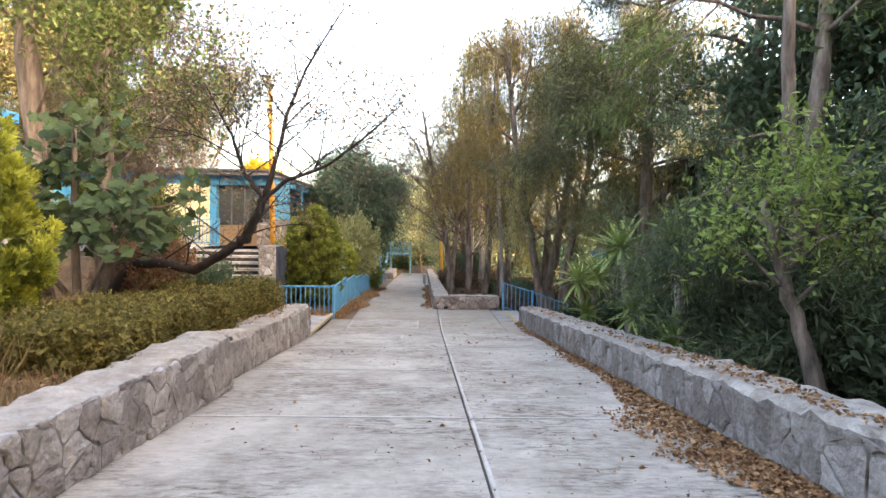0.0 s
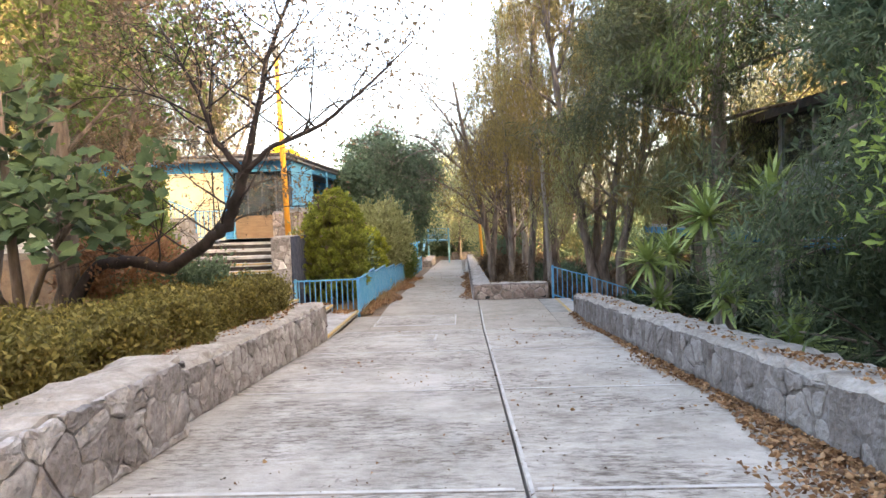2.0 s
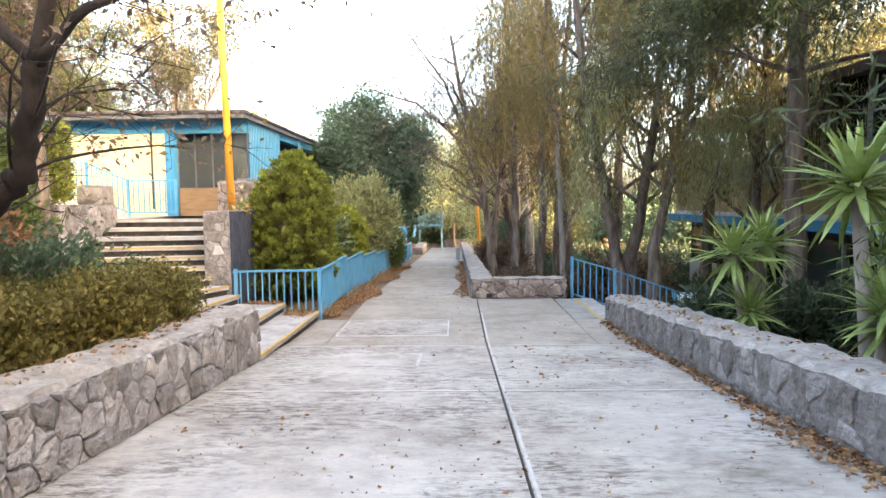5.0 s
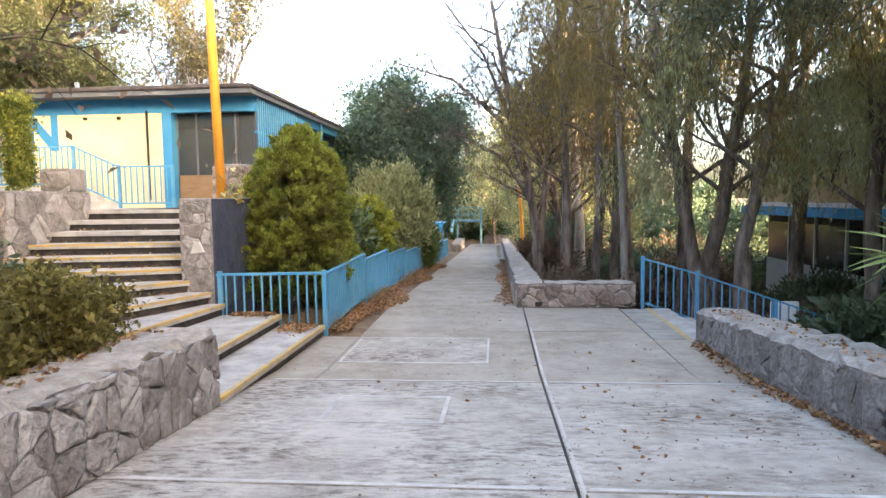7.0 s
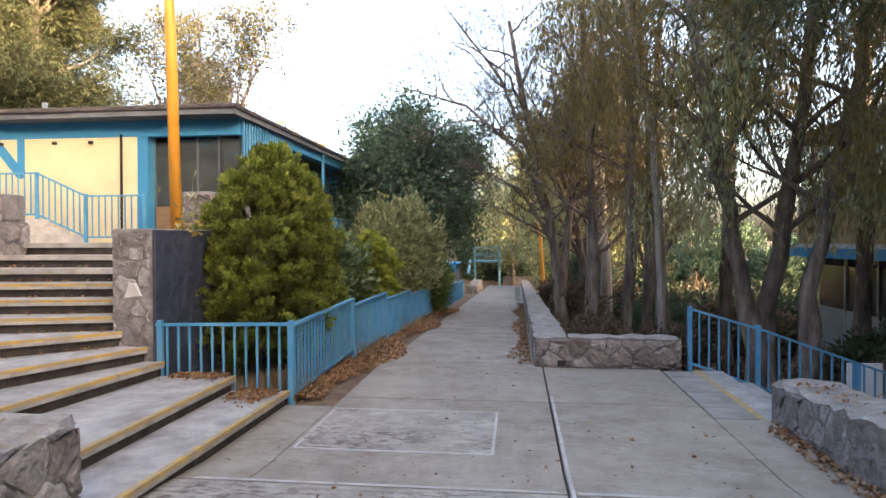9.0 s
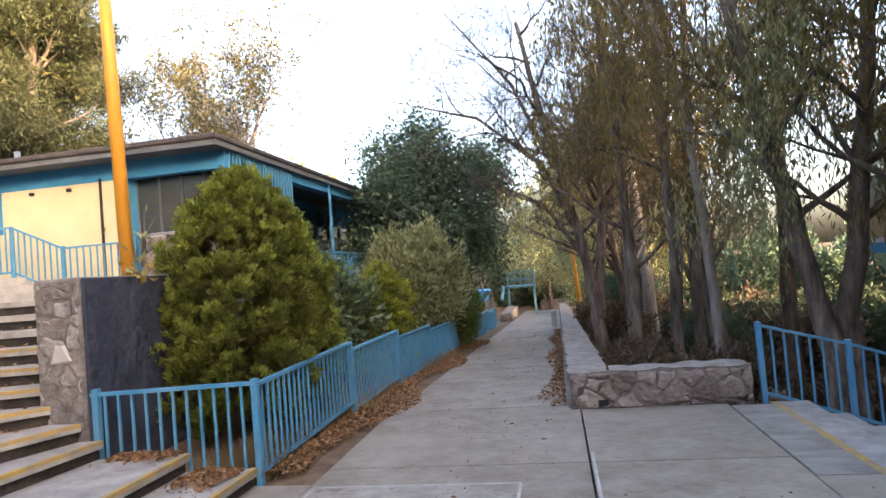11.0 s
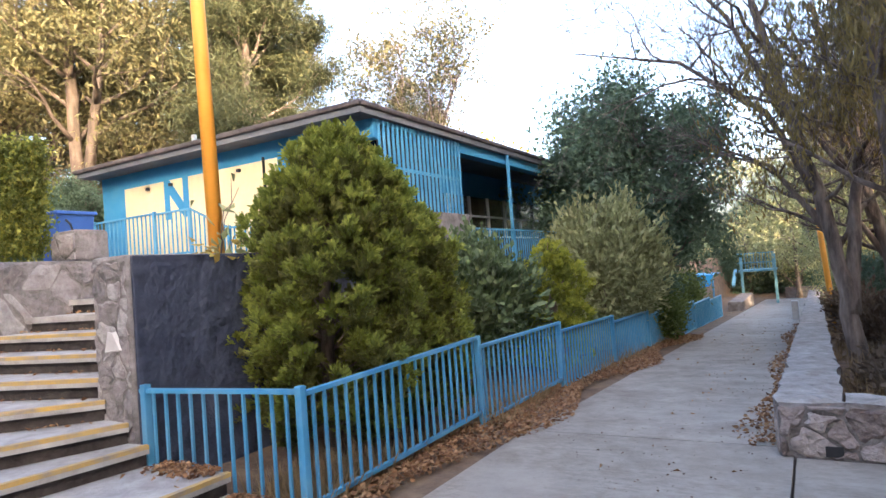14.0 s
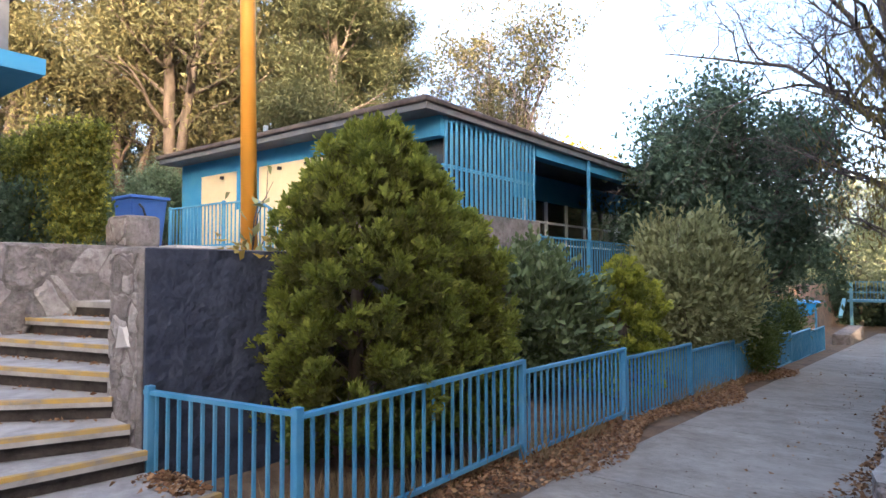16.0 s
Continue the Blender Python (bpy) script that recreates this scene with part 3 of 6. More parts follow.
def hedge(name, label, x0, x1, y0, y1, ground, h, leaf_mat, n, size, seed, category="hedge", aspect=0.5):
    """A clipped hedge between plan limits; ground: function of y; h: its height, or a function of y."""
    rng = np.random.default_rng(seed)
    e = thing(name, ((x0 + x1) / 2, (y0 + y1) / 2, ground((y0 + y1) / 2)), label, category)
    u = rng.random((n, 3))
    face = rng.random(n)
    wob = lambda y, k: 0.12 * np.sin(y * 2.1 + k) + 0.10 * np.sin(y * 5.3 + 2 * k)
    y = y0 + (y1 - y0) * u[:, 1]
    inset = rng.random(n) ** 2 * 0.18
    x = x0 + (x1 - x0) * u[:, 0]
    z = u[:, 2] ** 0.8
    top = face < 0.45
    z = np.where(top, 1 - inset * 0.8, z)
    x = np.where(~top & (face < 0.8), x1 - inset + wob(y, 1), x)
    x = np.where(~top & (face >= 0.8) & (face < 0.93), x0 + inset, x)
    end = face >= 0.93
    y = np.where(end, np.where(rng.random(n) < 0.5, y0 + inset, y1 - inset), y)
    hh = np.array([h(v) if callable(h) else h for v in y])
    g = np.array([ground(v) for v in y])
    c = np.stack([x, y, g + z * hh * (1 + wob(y + x * 1.3, 3) * 0.6) + 0.02], 1)
    k = n // 38
    pick = rng.integers(0, n, k)[rng.integers(0, k, n)]
    c = np.where(rng.random((n, 1)) < 0.6, c[pick] + rng.normal(size=(n, 3)) * size * 1.25, c)
    d = rng.normal(size=(n, 3)) * 0.7 + np.stack([np.where(x > (x0 + x1) / 2, 0.5, -0.5), np.zeros(n), np.full(n, 0.7)], 1)
    ln = size * rng.uniform(0.6, 1.4, n)
    part("foliage", leaf_mesh("foliage", c, d, ln, ln * aspect, leaf_mat, rng, 0.25, np.stack([np.where(x > (x0 + x1) / 2, 0.6, -0.6), np.zeros(n), np.full(n, 0.7)], 1)), leaf_mat, e)
    wood = Acc()
    m = max(4, int((y1 - y0) * 3))
    for i in range(m):
        yy = y0 + (y1 - y0) * (i + 0.5) / m
        hv = h(yy) if callable(h) else h
        limbs(rng, wood, [], (x0 + (x1 - x0) * (0.3 + 0.4 * rng.random()), yy, ground(yy) - 0.03), rng.normal(size=3) * 0.3 + np.array([0, 0, 1]), hv * 0.75, 0.014, 1, 0.3)
    tagged(part("stem", wood, BARK, e), kind="stuff")
    return e


def blade_mesh():
    """One stiff folded blade, a metre long, along x."""
    acc = Acc()
    vs = []
    for q, ww in ((0, 0.7), (0.33, 1.0), (0.7, 0.75), (1.0, 0.04)):
        z = -0.13 * q * q
        vs += [(q, 0.036 * ww, z + 0.012 * ww), (q, 0, z), (q, -0.036 * ww, z + 0.012 * ww)]
    fs = []
    for q in range(3):
        k = q * 3
        fs += [(k, k + 3, k + 4, k + 1), (k + 1, k + 4, k + 5, k + 2)]
    acc.add(vs, fs)
    return acc.mesh("blade", L_YUCCA)


BLADE = blade_mesh()


def yucca(label, base, heads, seed):
    """heads: places of the leaf rosettes and the blades' length; a stem runs from base to each."""
    rng = np.random.default_rng(seed)
    e = thing("yucca", base, label, "yucca", "yuccas beside the walk")
    for h in heads:
        wood = Acc()
        b, t = Vector(base), Vector(h[:3])
        wood.tube([b, b.lerp(t, 0.35) + Vector((0.05, 0.03, 0.0)), t], [0.09, 0.075, 0.06], 8)
        stem = part("stem", wood, BARK_PALE, e, smooth=True)
        n = 72
        for i in range(n):
            w = 2.39996 * i
            el = 80 - 122 * (i / n) ** 0.85 + rng.normal() * 6
            ln = h[3] * (0.8 + 0.35 * rng.random())
            bl = new("blade", BLADE)
            bl.parent = stem
            bl.matrix_basis = pose(*(t + Vector((0, 0, rng.normal() * 0.05))), 0, 0, math.degrees(w)) @ pose(0, 0, 0, rng.normal() * 12, -el, 0) @ Matrix.Diagonal((ln, ln * 1.55, ln, 1))
    return e


# ---------------------------------------------------------------- ground
def ground_z(x, y):
    p = path_z(y)
    if y < 15.0 and x < -2.7:                                   # planted bed behind the low wall
        return p + 0.42 + 0.10 * min(max(-x - 3.0, 0), 4) if y < 13.9 else p
    if x < -7.0 or (y > 19.2 and x < -4.5):                      # upper terrace
        return 1.70 if y < 28 else 1.2
    if -2.7 < x < -1.7 and y > 17.0:
        return p - 0.03
    if x < -2.5:                                                # bed behind the fence
        return p - 0.12 + 0.18 * min(max(-x - 2.6, 0), 2)
    if x > 2.9 and y < 17.3:                                    # bank that falls away beside the walk
        return max(p + 0.05 - 0.26 * (x - 2.9), -1.7)
    if x > 2.3 and y < 19.9 and y >= 17.3:
        return max(-0.25 - 0.36 * (x - 2.3), -1.7)
    if x > 0.7 and y >= 19.9:
        return max(p - 0.1 - 0.3 * max(x - 1.2, 0), p - 1.6, -2.6)
    return p - 0.16


def ground_sheet():
    xs = np.concatenate([[-900, -400, -200, -100, -60, -40], np.arange(-28, 14.01, 0.4), [20, 30, 45, 70, 110, 200, 400, 900]])
    ys = np.concatenate([[-900, -400, -200, -100, -60, -40, -25, -15], np.arange(-8, 60.01, 0.4), [66, 75, 90, 120, 200, 400, 900]])
    v = []
    for y in ys:
        for x in xs:
            far = min(max((max(abs(x) - 40, abs(y - 20) - 45)) / 40, 0), 1)
            z = ground_z(x, min(max(y, -8), 60)) * (1 - far) + (-1.0) * far
            v.append((x, y, z + (0.03 * noise.noise((x * 1.7, y * 1.7, 0)) if not -2.6 < x < 2.7 else 0)))
    nx = len(xs)
    f = [(j * nx + i, j * nx + i + 1, (j + 1) * nx + i + 1, (j + 1) * nx + i) for j in range(len(ys) - 1) for i in range(nx - 1)]
    a = Acc()
    a.add(v, f)
    tagged(part("ground", a, SOIL, smooth=True), "dry brown soil strewn with dead leaves", "ground", kind="structure")


ground_sheet()

# ---------------------------------------------------------------- concrete walk
walkway = thing("pavement", (0, 10, 0.3), "weathered grey brushed concrete walk cast in slabs", "path", kind="structure")
JOINTS = [-6.0, -2.8, 0.2, 3.2, 6.18, 9.2, 12.18, 15.02, 17.72, 20.05, 23.0, 26.0, 29.0, 32.0, 35.0, 38.0, 41.0, 44.0, 47.0, 50.0, 53.0, 56.0]


def slab(x0, x1, y0, y1, lift=0.0, material=CONCRETE, name="slab", parent=walkway, thick=0.14):
    a = Acc()
    cuts = [y0] + [c for c in (15.5, 19.7) if y0 + 0.05 < c < y1 - 0.05] + [y1]
    for u, w in zip(cuts, cuts[1:]):
        z = lambda x, y: path_z(y) + lift
        a.prism([(x0, u), (x1, u), (x1, w), (x0, w)], lambda x, y: path_z(y) + lift - thick, z)
    return part(name, a, material, parent)


for y0, y1 in zip(JOINTS, JOINTS[1:]):
    g = 0.011
    if y1 < 18:
        surface = CONCRETE if y0 < 15 else WORN
        slab(-2.62 if y1 < 17 else -1.92, 0.47 - g, y0 + g, y1 - g, 0.0, surface)
        slab(0.47 + g, 2.75 if y1 < 17 else 2.1, y0 + g, y1 - g, 0.0, surface)
    elif y0 < 18:
        slab(-1.92, 0.47 - g, y0 + g, y1 - g, 0.0, WORN)
        slab(0.47 + g, 2.1, y0 + g, 19.72, 0.0, WORN)
    else:
        slab(-1.9, 0.36, y0 + g, y1 - g, 0.0, WORN)
# cement ribs along the joints
ribs = Acc()
for y in JOINTS[1:8]:
    for x0, x1 in ((-2.35, 0.40), (0.54, 2.6)):
        ribs.prism([(x0, y + 0.015), (x1, y + 0.015), (x1, y + 0.055), (x0, y + 0.055)], lambda x, yy: path_z(yy) - 0.02, lambda x, yy: path_z(yy) + 0.004)
part("joint_edge", ribs, CEMENT, walkway)
rib2 = Acc()
for i in range(46):
    y = -5.0 + i * 0.5
    rib2.prism([(0.492, y), (0.517, y), (0.517, y + 0.5), (0.492, y + 0.5)], lambda x, yy: path_z(yy) - 0.02, lambda x, yy: path_z(yy) + 0.0045)
part("joint_edge", rib2, CEMENT, walkway)
# two inspection patches with cement borders
for x0, x1, y0, y1 in ((-1.42, -0.46, 13.52, 14.32), (-1.85, -0.12, 15.9, 17.2)):
    slab(x0, x1, y0, y1, 0.006, CONCRETE, "patch", thick=0.03)
    b = 0.04 if y1 < 15 else 0.025
    for u in ((x0 - b, x0, y0 - b, y1 + b), (x1, x1 + b, y0 - b, y1 + b), (x0, x1, y0 - b, y0), (x0, x1, y1, y1 + b)):
        slab(*u, 0.009, CEMENT, "patch_border", thick=0.03)
slab(2.112, 2.75, 15.03, 17.24, 0.0, WORN)
slab(-2.6, -1.932, 15.03, 17.3, 0.0, WORN)
ramp = slab(2.12, 2.56, 17.25, 19.6, 0.004, PATCH, "landing_strip")


# ---------------------------------------------------------------- stone walls
def clip_poly(poly, p, n):
    out = []
    for i, a in enumerate(poly):
        b = poly[(i + 1) % len(poly)]
        da, db = (a[0] - p[0]) * n[0] + (a[1] - p[1]) * n[1], (b[0] - p[0]) * n[0] + (b[1] - p[1]) * n[1]
        if da <= 0:
            out.append(a)
        if da * db < 0:
            t = da / (da - db)
            out.append((a[0] + (b[0] - a[0]) * t, a[1] + (b[1] - a[1]) * t))
    return out


def stones(parent, origin, along, up, length, low, high, size, seed, proud=0.02, gap=0.024, material=STONE, out=None):
    """Irregular fitted stones on a wall face: low(u), high(u) bound the face at u metres along it."""
    rng = np.random.default_rng(seed)
    o, a, b = Vector(origin), Vector(along).normalized(), Vector(up)
    nrm = Vector(out) if out else a.cross(b)
    rows_ = max(1, round((high(length / 2) - low(length / 2)) / size))
    pts = []
    cols = max(1, round(length / (size * 1.35)))
    for r in range(-1, rows_ + 1):
        for c in range(-1, cols + 1):
            u = (c + 0.5 + 0.5 * (r % 2) + rng.normal() * 0.33) * length / cols
            uu = min(max(u, 0), length)
            v = low(uu) + (r + 0.5 + rng.normal() * 0.3) * (high(uu) - low(uu)) / rows_
            pts.append((u, v))
    for i, p in enumerate(pts):
        poly = [(p[0] - size * 2, p[1] - size * 2), (p[0] + size * 2, p[1] - size * 2), (p[0] + size * 2, p[1] + size * 2), (p[0] - size * 2, p[1] + size * 2)]
        for j, q in enumerate(pts):
            if i != j and abs(q[0] - p[0]) < size * 4 and abs(q[1] - p[1]) < size * 4:
                dx, dy = q[0] - p[0], q[1] - p[1]
                dl = math.hypot(dx, dy)
                if dl > 1e-6:
                    poly = clip_poly(poly, ((p[0] + q[0]) / 2 - dx / dl * gap / 2, (p[1] + q[1]) / 2 - dy / dl * gap / 2), (dx / dl, dy / dl))
        poly = clip_poly(poly, (0.015, 0), (-1, 0))
        poly = clip_poly(poly, (length - 0.015, 0), (1, 0))
        l0, l1, h0, h1 = low(0), low(length), high(0), high(length)
        poly = clip_poly(poly, (0, l0 + 0.004), ((l1 - l0) / length, -1))
        poly = clip_poly(poly, (0, h0 - 0.02), (-(h1 - h0) / length, 1))
        if len(poly) < 3:
            continue
        cx, cy = sum(q[0] for q in poly) / len(poly), sum(q[1] for q in poly) / len(poly)
        if max(math.hypot(q[0] - cx, q[1] - cy) for q in poly) < 0.05:
            continue
        soft_ = []
        for s_ in range(len(poly)):
            p_, q_ = poly[s_], poly[(s_ + 1) % len(poly)]
            soft_ += [(p_[0] * 0.9 + q_[0] * 0.1, p_[1] * 0.9 + q_[1] * 0.1), (p_[0] * 0.1 + q_[0] * 0.9, p_[1] * 0.1 + q_[1] * 0.9)]
        poly = soft_
        rag = []
        for s_ in range(len(poly)):
            p_, q_ = poly[s_], poly[(s_ + 1) % len(poly)]
            el = math.hypot(q_[0] - p_[0], q_[1] - p_[1])
            rag.append(p_)
            if el > 0.07:
                for w_ in (0.5,):
                    off = (rng.random() - 0.75) * 0.035
                    rag.append((p_[0] + (q_[0] - p_[0]) * w_ + (q_[1] - p_[1]) / el * off, p_[1] + (q_[1] - p_[1]) * w_ - (q_[0] - p_[0]) / el * off))
        poly = rag
        k = len(poly)
        h = proud * (0.5 + rng.random())
        vs = [o + a * q[0] + b * q[1] - nrm * 0.01 for q in poly]
        vs += [o + a * q[0] + b * q[1] + nrm * h * 0.55 for q in poly]
        inn = [(cx + (q[0] - cx) * 0.76, cy + (q[1] - cy) * 0.76) for q in poly]
        tilt = rng.normal(size=2) * proud * 1.6
        vs += [o + a * q[0] + b * q[1] + nrm * (h * (0.75 + 0.6 * rng.random()) + (q[0] - cx) * tilt[0] + (q[1] - cy) * tilt[1]) for q in inn]
        vs.append(o + a * cx + b * cy + nrm * h * (0.9 + 0.6 * rng.random()))
        fs = [(2 * k + s, 2 * k + (s + 1) % k, 3 * k) for s in range(k)]
        for m_ in (0, k):
            fs += [(m_ + s, m_ + (s + 1) % k, m_ + k + (s + 1) % k, m_ + k + s) for s in range(k)]
        acc = Acc()
        acc.add(vs, fs)
        part("stone", acc, material, parent)


def low_wall(name, label, x0, x1, y0, y1, top, base, seed, material=MORTAR):
    """A low wall of stone and mortar running along y; top, base: functions of y. x0 < x1."""
    rng = np.random.default_rng(seed)
    e = thing(name, ((x0 + x1) / 2, y0, base(y0)), label, "stone wall", kind="structure")
    a = Acc()
    n = max(2, int((y1 - y0) / 0.13))
    ring = []
    for i in range(n + 1):
        y = y0 + (y1 - y0) * i / n
        t = top(y)
        w = lambda: rng.normal() * 0.016
        ring.append([(x0, y, base(y) - 0.5), (x1, y, base(y) - 0.5), (x1 + w(), y, t - 0.05 + w()), (x1 - 0.05 + w(), y, t + w()), ((x0 + x1) / 2 + w(), y, t + 0.015 + w()), (x0 + 0.05 + w(), y, t + w()), (x0 + w(), y, t - 0.05 + w())])
    vs = [p for r in ring for p in r]
    k = 7
    band = lambda js: [tuple(reversed((i * k + j, i * k + (j + 1) % k, (i + 1) * k + (j + 1) % k, (i + 1) * k + j))) for i in range(n) for j in js]
    a.add(vs, band((0, 1, 6)) + [tuple(reversed(range(k))), tuple(n * k + j for j in range(k))])
    part("core", a, material, e)
    c = Acc()
    c.add(vs, band((2, 3, 4, 5)))
    part("wall_top", c, WALLTOP, e, "pale rough cement top")
    return e


wall_left_near = low_wall("wall_left", "low grey stone wall with rough cement top beside the walk", -2.85, -2.27, -4.0, 7.6, lambda y: 1.22 - (y - 7.5) * 0.012 if y > 3 else 1.28 - (y - 3) * 0.068, path_z, 3)
wall_left = low_wall("wall_left", "low grey stone wall ending beside the stairs", -3.05, -2.46, 7.6, 13.95, lambda y: 1.06 - (y - 7.6) * 0.041, path_z, 4)
wall_right = low_wall("wall_right", "long low stone wall with dead leaves along its foot", 2.66, 3.24, -4.0, 17.2, lambda y: 1.33 - (y - 4) * 0.069, path_z, 5, PLASTER)
# wall at the end of the wide walk, L-shaped
wall_mid = thing("wall_mid", (1.4, 19.9, 0), "low L-shaped wall of pinkish stones and cement", "stone wall", kind="structure")
rq = np.random.default_rng(61)


def rough_block(x0, x1, y0, y1, z0, z1, step=0.14, jit=0.012):
    """A block with an uneven top of weathered cement; z0, z1: functions of (x, y)."""
    nx, ny = max(2, int((x1 - x0) / step)), max(2, int((y1 - y0) / step))
    side, top_ = Acc(), Acc()
    grid = [[(x0 + (x1 - x0) * i / nx + rq.normal() * jit * (i in (0, nx)), y0 + (y1 - y0) * j / ny + rq.normal() * jit * (j in (0, ny)),
              z1(0, y0 + (y1 - y0) * j / ny) + rq.normal() * jit - 0.025 * (i in (0, nx) or j in (0, ny))) for i in range(nx + 1)] for j in range(ny + 1)]
    top_.add([p for row in grid for p in row], [(j * (nx + 1) + i, j * (nx + 1) + i + 1, (j + 1) * (nx + 1) + i + 1, (j + 1) * (nx + 1) + i) for j in range(ny) for i in range(nx)])
    rim = [grid[0][i] for i in range(nx)] + [grid[j][nx] for j in range(ny)] + [grid[ny][i] for i in range(nx, 0, -1)] + [grid[j][0] for j in range(ny, 0, -1)]
    m_ = len(rim)
    side.add([(p[0], p[1], z0(0, p[1])) for p in rim] + rim, [(i, (i + 1) % m_, m_ + (i + 1) % m_, m_ + i) for i in range(m_)])
    return side, top_


for x0, x1, y0, y1 in ((0.845, 2.42, 19.76, 20.2), (0.36, 0.84, 19.76, 56.0)):
    side, top_ = rough_block(x0, x1, y0, y1, lambda x, y: path_z(y) - 0.6, lambda x, y: path_z(y) + 0.455, 0.14 if x0 > 0.5 else 0.2)
    part("core", side, PLASTER, wall_mid)
    part("wall_top", top_, WALLTOP, wall_mid, "pale rough cement top")


# ---------------------------------------------------------------- stairs on the bank
stair = thing("stairs", (-4, 16, 0), "fan of worn concrete steps with yellow painted edges", "stairs", kind="structure")
RISE = 0.165
# right and left end of each nosing, from the walk upwards
EDGES = [((-2.42, 17.28), (-2.46, 13.95)), ((-3.02, 17.22), (-3.00, 13.95)), ((-3.80, 17.12), (-4.15, 14.0)), ((-3.98, 17.08), (-4.95, 14.6)),
         ((-4.28, 17.08), (-5.75, 15.5)), ((-4.42, 17.12), (-6.9, 16.3)), ((-4.42, 17.45), (-6.9, 16.9)), ((-4.42, 17.78), (-6.9, 17.35)),
         ((-4.42, 18.12), (-6.9, 17.8)), ((-4.42, 18.48), (-6.9, 18.28)), ((-4.42, 18.85), (-6.9, 18.75))]
BACK = ((-4.42, 22.3), (-7.2, 22.3))
for i, (r, l) in enumerate(EDGES):
    z = (i + 1) * RISE
    R, Lp = Vector((*r, 0)), Vector((*l, 0))
    t = (Lp - R).normalized()
    inward = Vector((t.y, -t.x, 0))
    if inward.dot(Vector((-0.5, 0.6, 0))) < 0:
        inward = -inward
    nxt = EDGES[i + 1] if i + 1 < len(EDGES) else BACK
    r2, l2 = Vector((*nxt[0], 0)) + inward * 0.12, Vector((*nxt[1], 0)) + inward * 0.12
    quad = [R, r2, l2, Lp]
    area = sum(quad[j].x * quad[(j + 1) % 4].y - quad[(j + 1) % 4].x * quad[j].y for j in range(4))
    order = quad if area > 0 else quad[::-1]
    s = Acc()
    s.prism([(p.x, p.y) for p in order], z - 0.065, z)
    tread = part("step", s, TREAD, stair)
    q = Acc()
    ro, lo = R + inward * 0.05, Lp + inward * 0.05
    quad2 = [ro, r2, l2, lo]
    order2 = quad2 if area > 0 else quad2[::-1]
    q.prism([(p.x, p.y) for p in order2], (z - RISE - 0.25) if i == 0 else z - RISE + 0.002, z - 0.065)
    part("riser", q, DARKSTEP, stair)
    if i < 8:
        y_ = Acc()
        p0, p1 = R - inward * 0.004, Lp - inward * 0.004
        quad3 = [p0, R + inward * 0.045, Lp + inward * 0.045, p1]
        order3 = quad3 if area > 0 else quad3[::-1]
        y_.prism([(p.x, p.y) for p in order3], z - 0.028, z + 0.004)
        part("nosing", y_, YELLOW_EDGE, tread, "yellow painted edge")

# pillar wall beside the stairs: stone end, slate-blue flank
pillar = thing("wall_pillar", (-4.35, 17.8, 0), "stone stair wall with a slate-blue painted flank", "stone wall", kind="structure")
a = Acc()
a.box((-4.42, 17.11, -0.4), (-3.955, 18.62, 1.98))
part("core", a, MORTAR, pillar, bevel=0.03)
box_part("painted_flank", (-3.955, 17.15, -0.4), (-3.92, 18.62, 1.97), NAVY, pillar, "slate-blue painted render", bevel=0.008)
box_part("core", (-4.42, 18.62, -0.4), (-3.96, 22.6, 1.80), MORTAR, pillar)
tri_ = Acc()
tri_.add([(-4.25, 17.085, 1.21), (-4.06, 17.085, 1.235), (-4.13, 17.08, 1.36), (-4.20, 17.085, 1.375), (-4.27, 17.12, 1.19), (-4.03, 17.12, 1.215), (-4.12, 17.12, 1.385), (-4.21, 17.12, 1.40)],
         [(0, 1, 2, 3), (0, 4, 5, 1), (1, 5, 6, 2), (2, 6, 7, 3), (3, 7, 4, 0)])
part("pale_stone", tri_, LIME, pillar, "pale wedge-shaped stone")
# wall on the far flank of the stairs
wall_stair = thing("wall_stair", (-7.1, 17, 0.3), "rough grey rubble wall beside the stairs", "stone wall", kind="structure")
a = Acc()
a.box((-7.45, 16.98, 0.0), (-6.9, 18.9, 2.12))
part("core", a, MORTAR, wall_stair, bevel=0.04)
a = Acc()
a.box((-6.9, 13.9, -0.2), (-4.2, 14.1, 0.75))
part("core", a, MORTAR, wall_stair)
# terrace slab in front of the building, and short upper flight
terrace = thing("terrace", (-8, 20.5, 1.8), "grey concrete terrace before the building", "terrace", kind="structure")
box_part("slab", (-16, 18.9, 1.55), (-4.6, 22.6, 1.815), CEMENT, terrace)
for i in range(3):
    box_part("step", (-16, 20.2 + 0.0, 1.815 + i * 0.15), (-8.3 - 0.34 * i, 22.0, 1.815 + (i + 1) * 0.15), CEMENT, terrace)


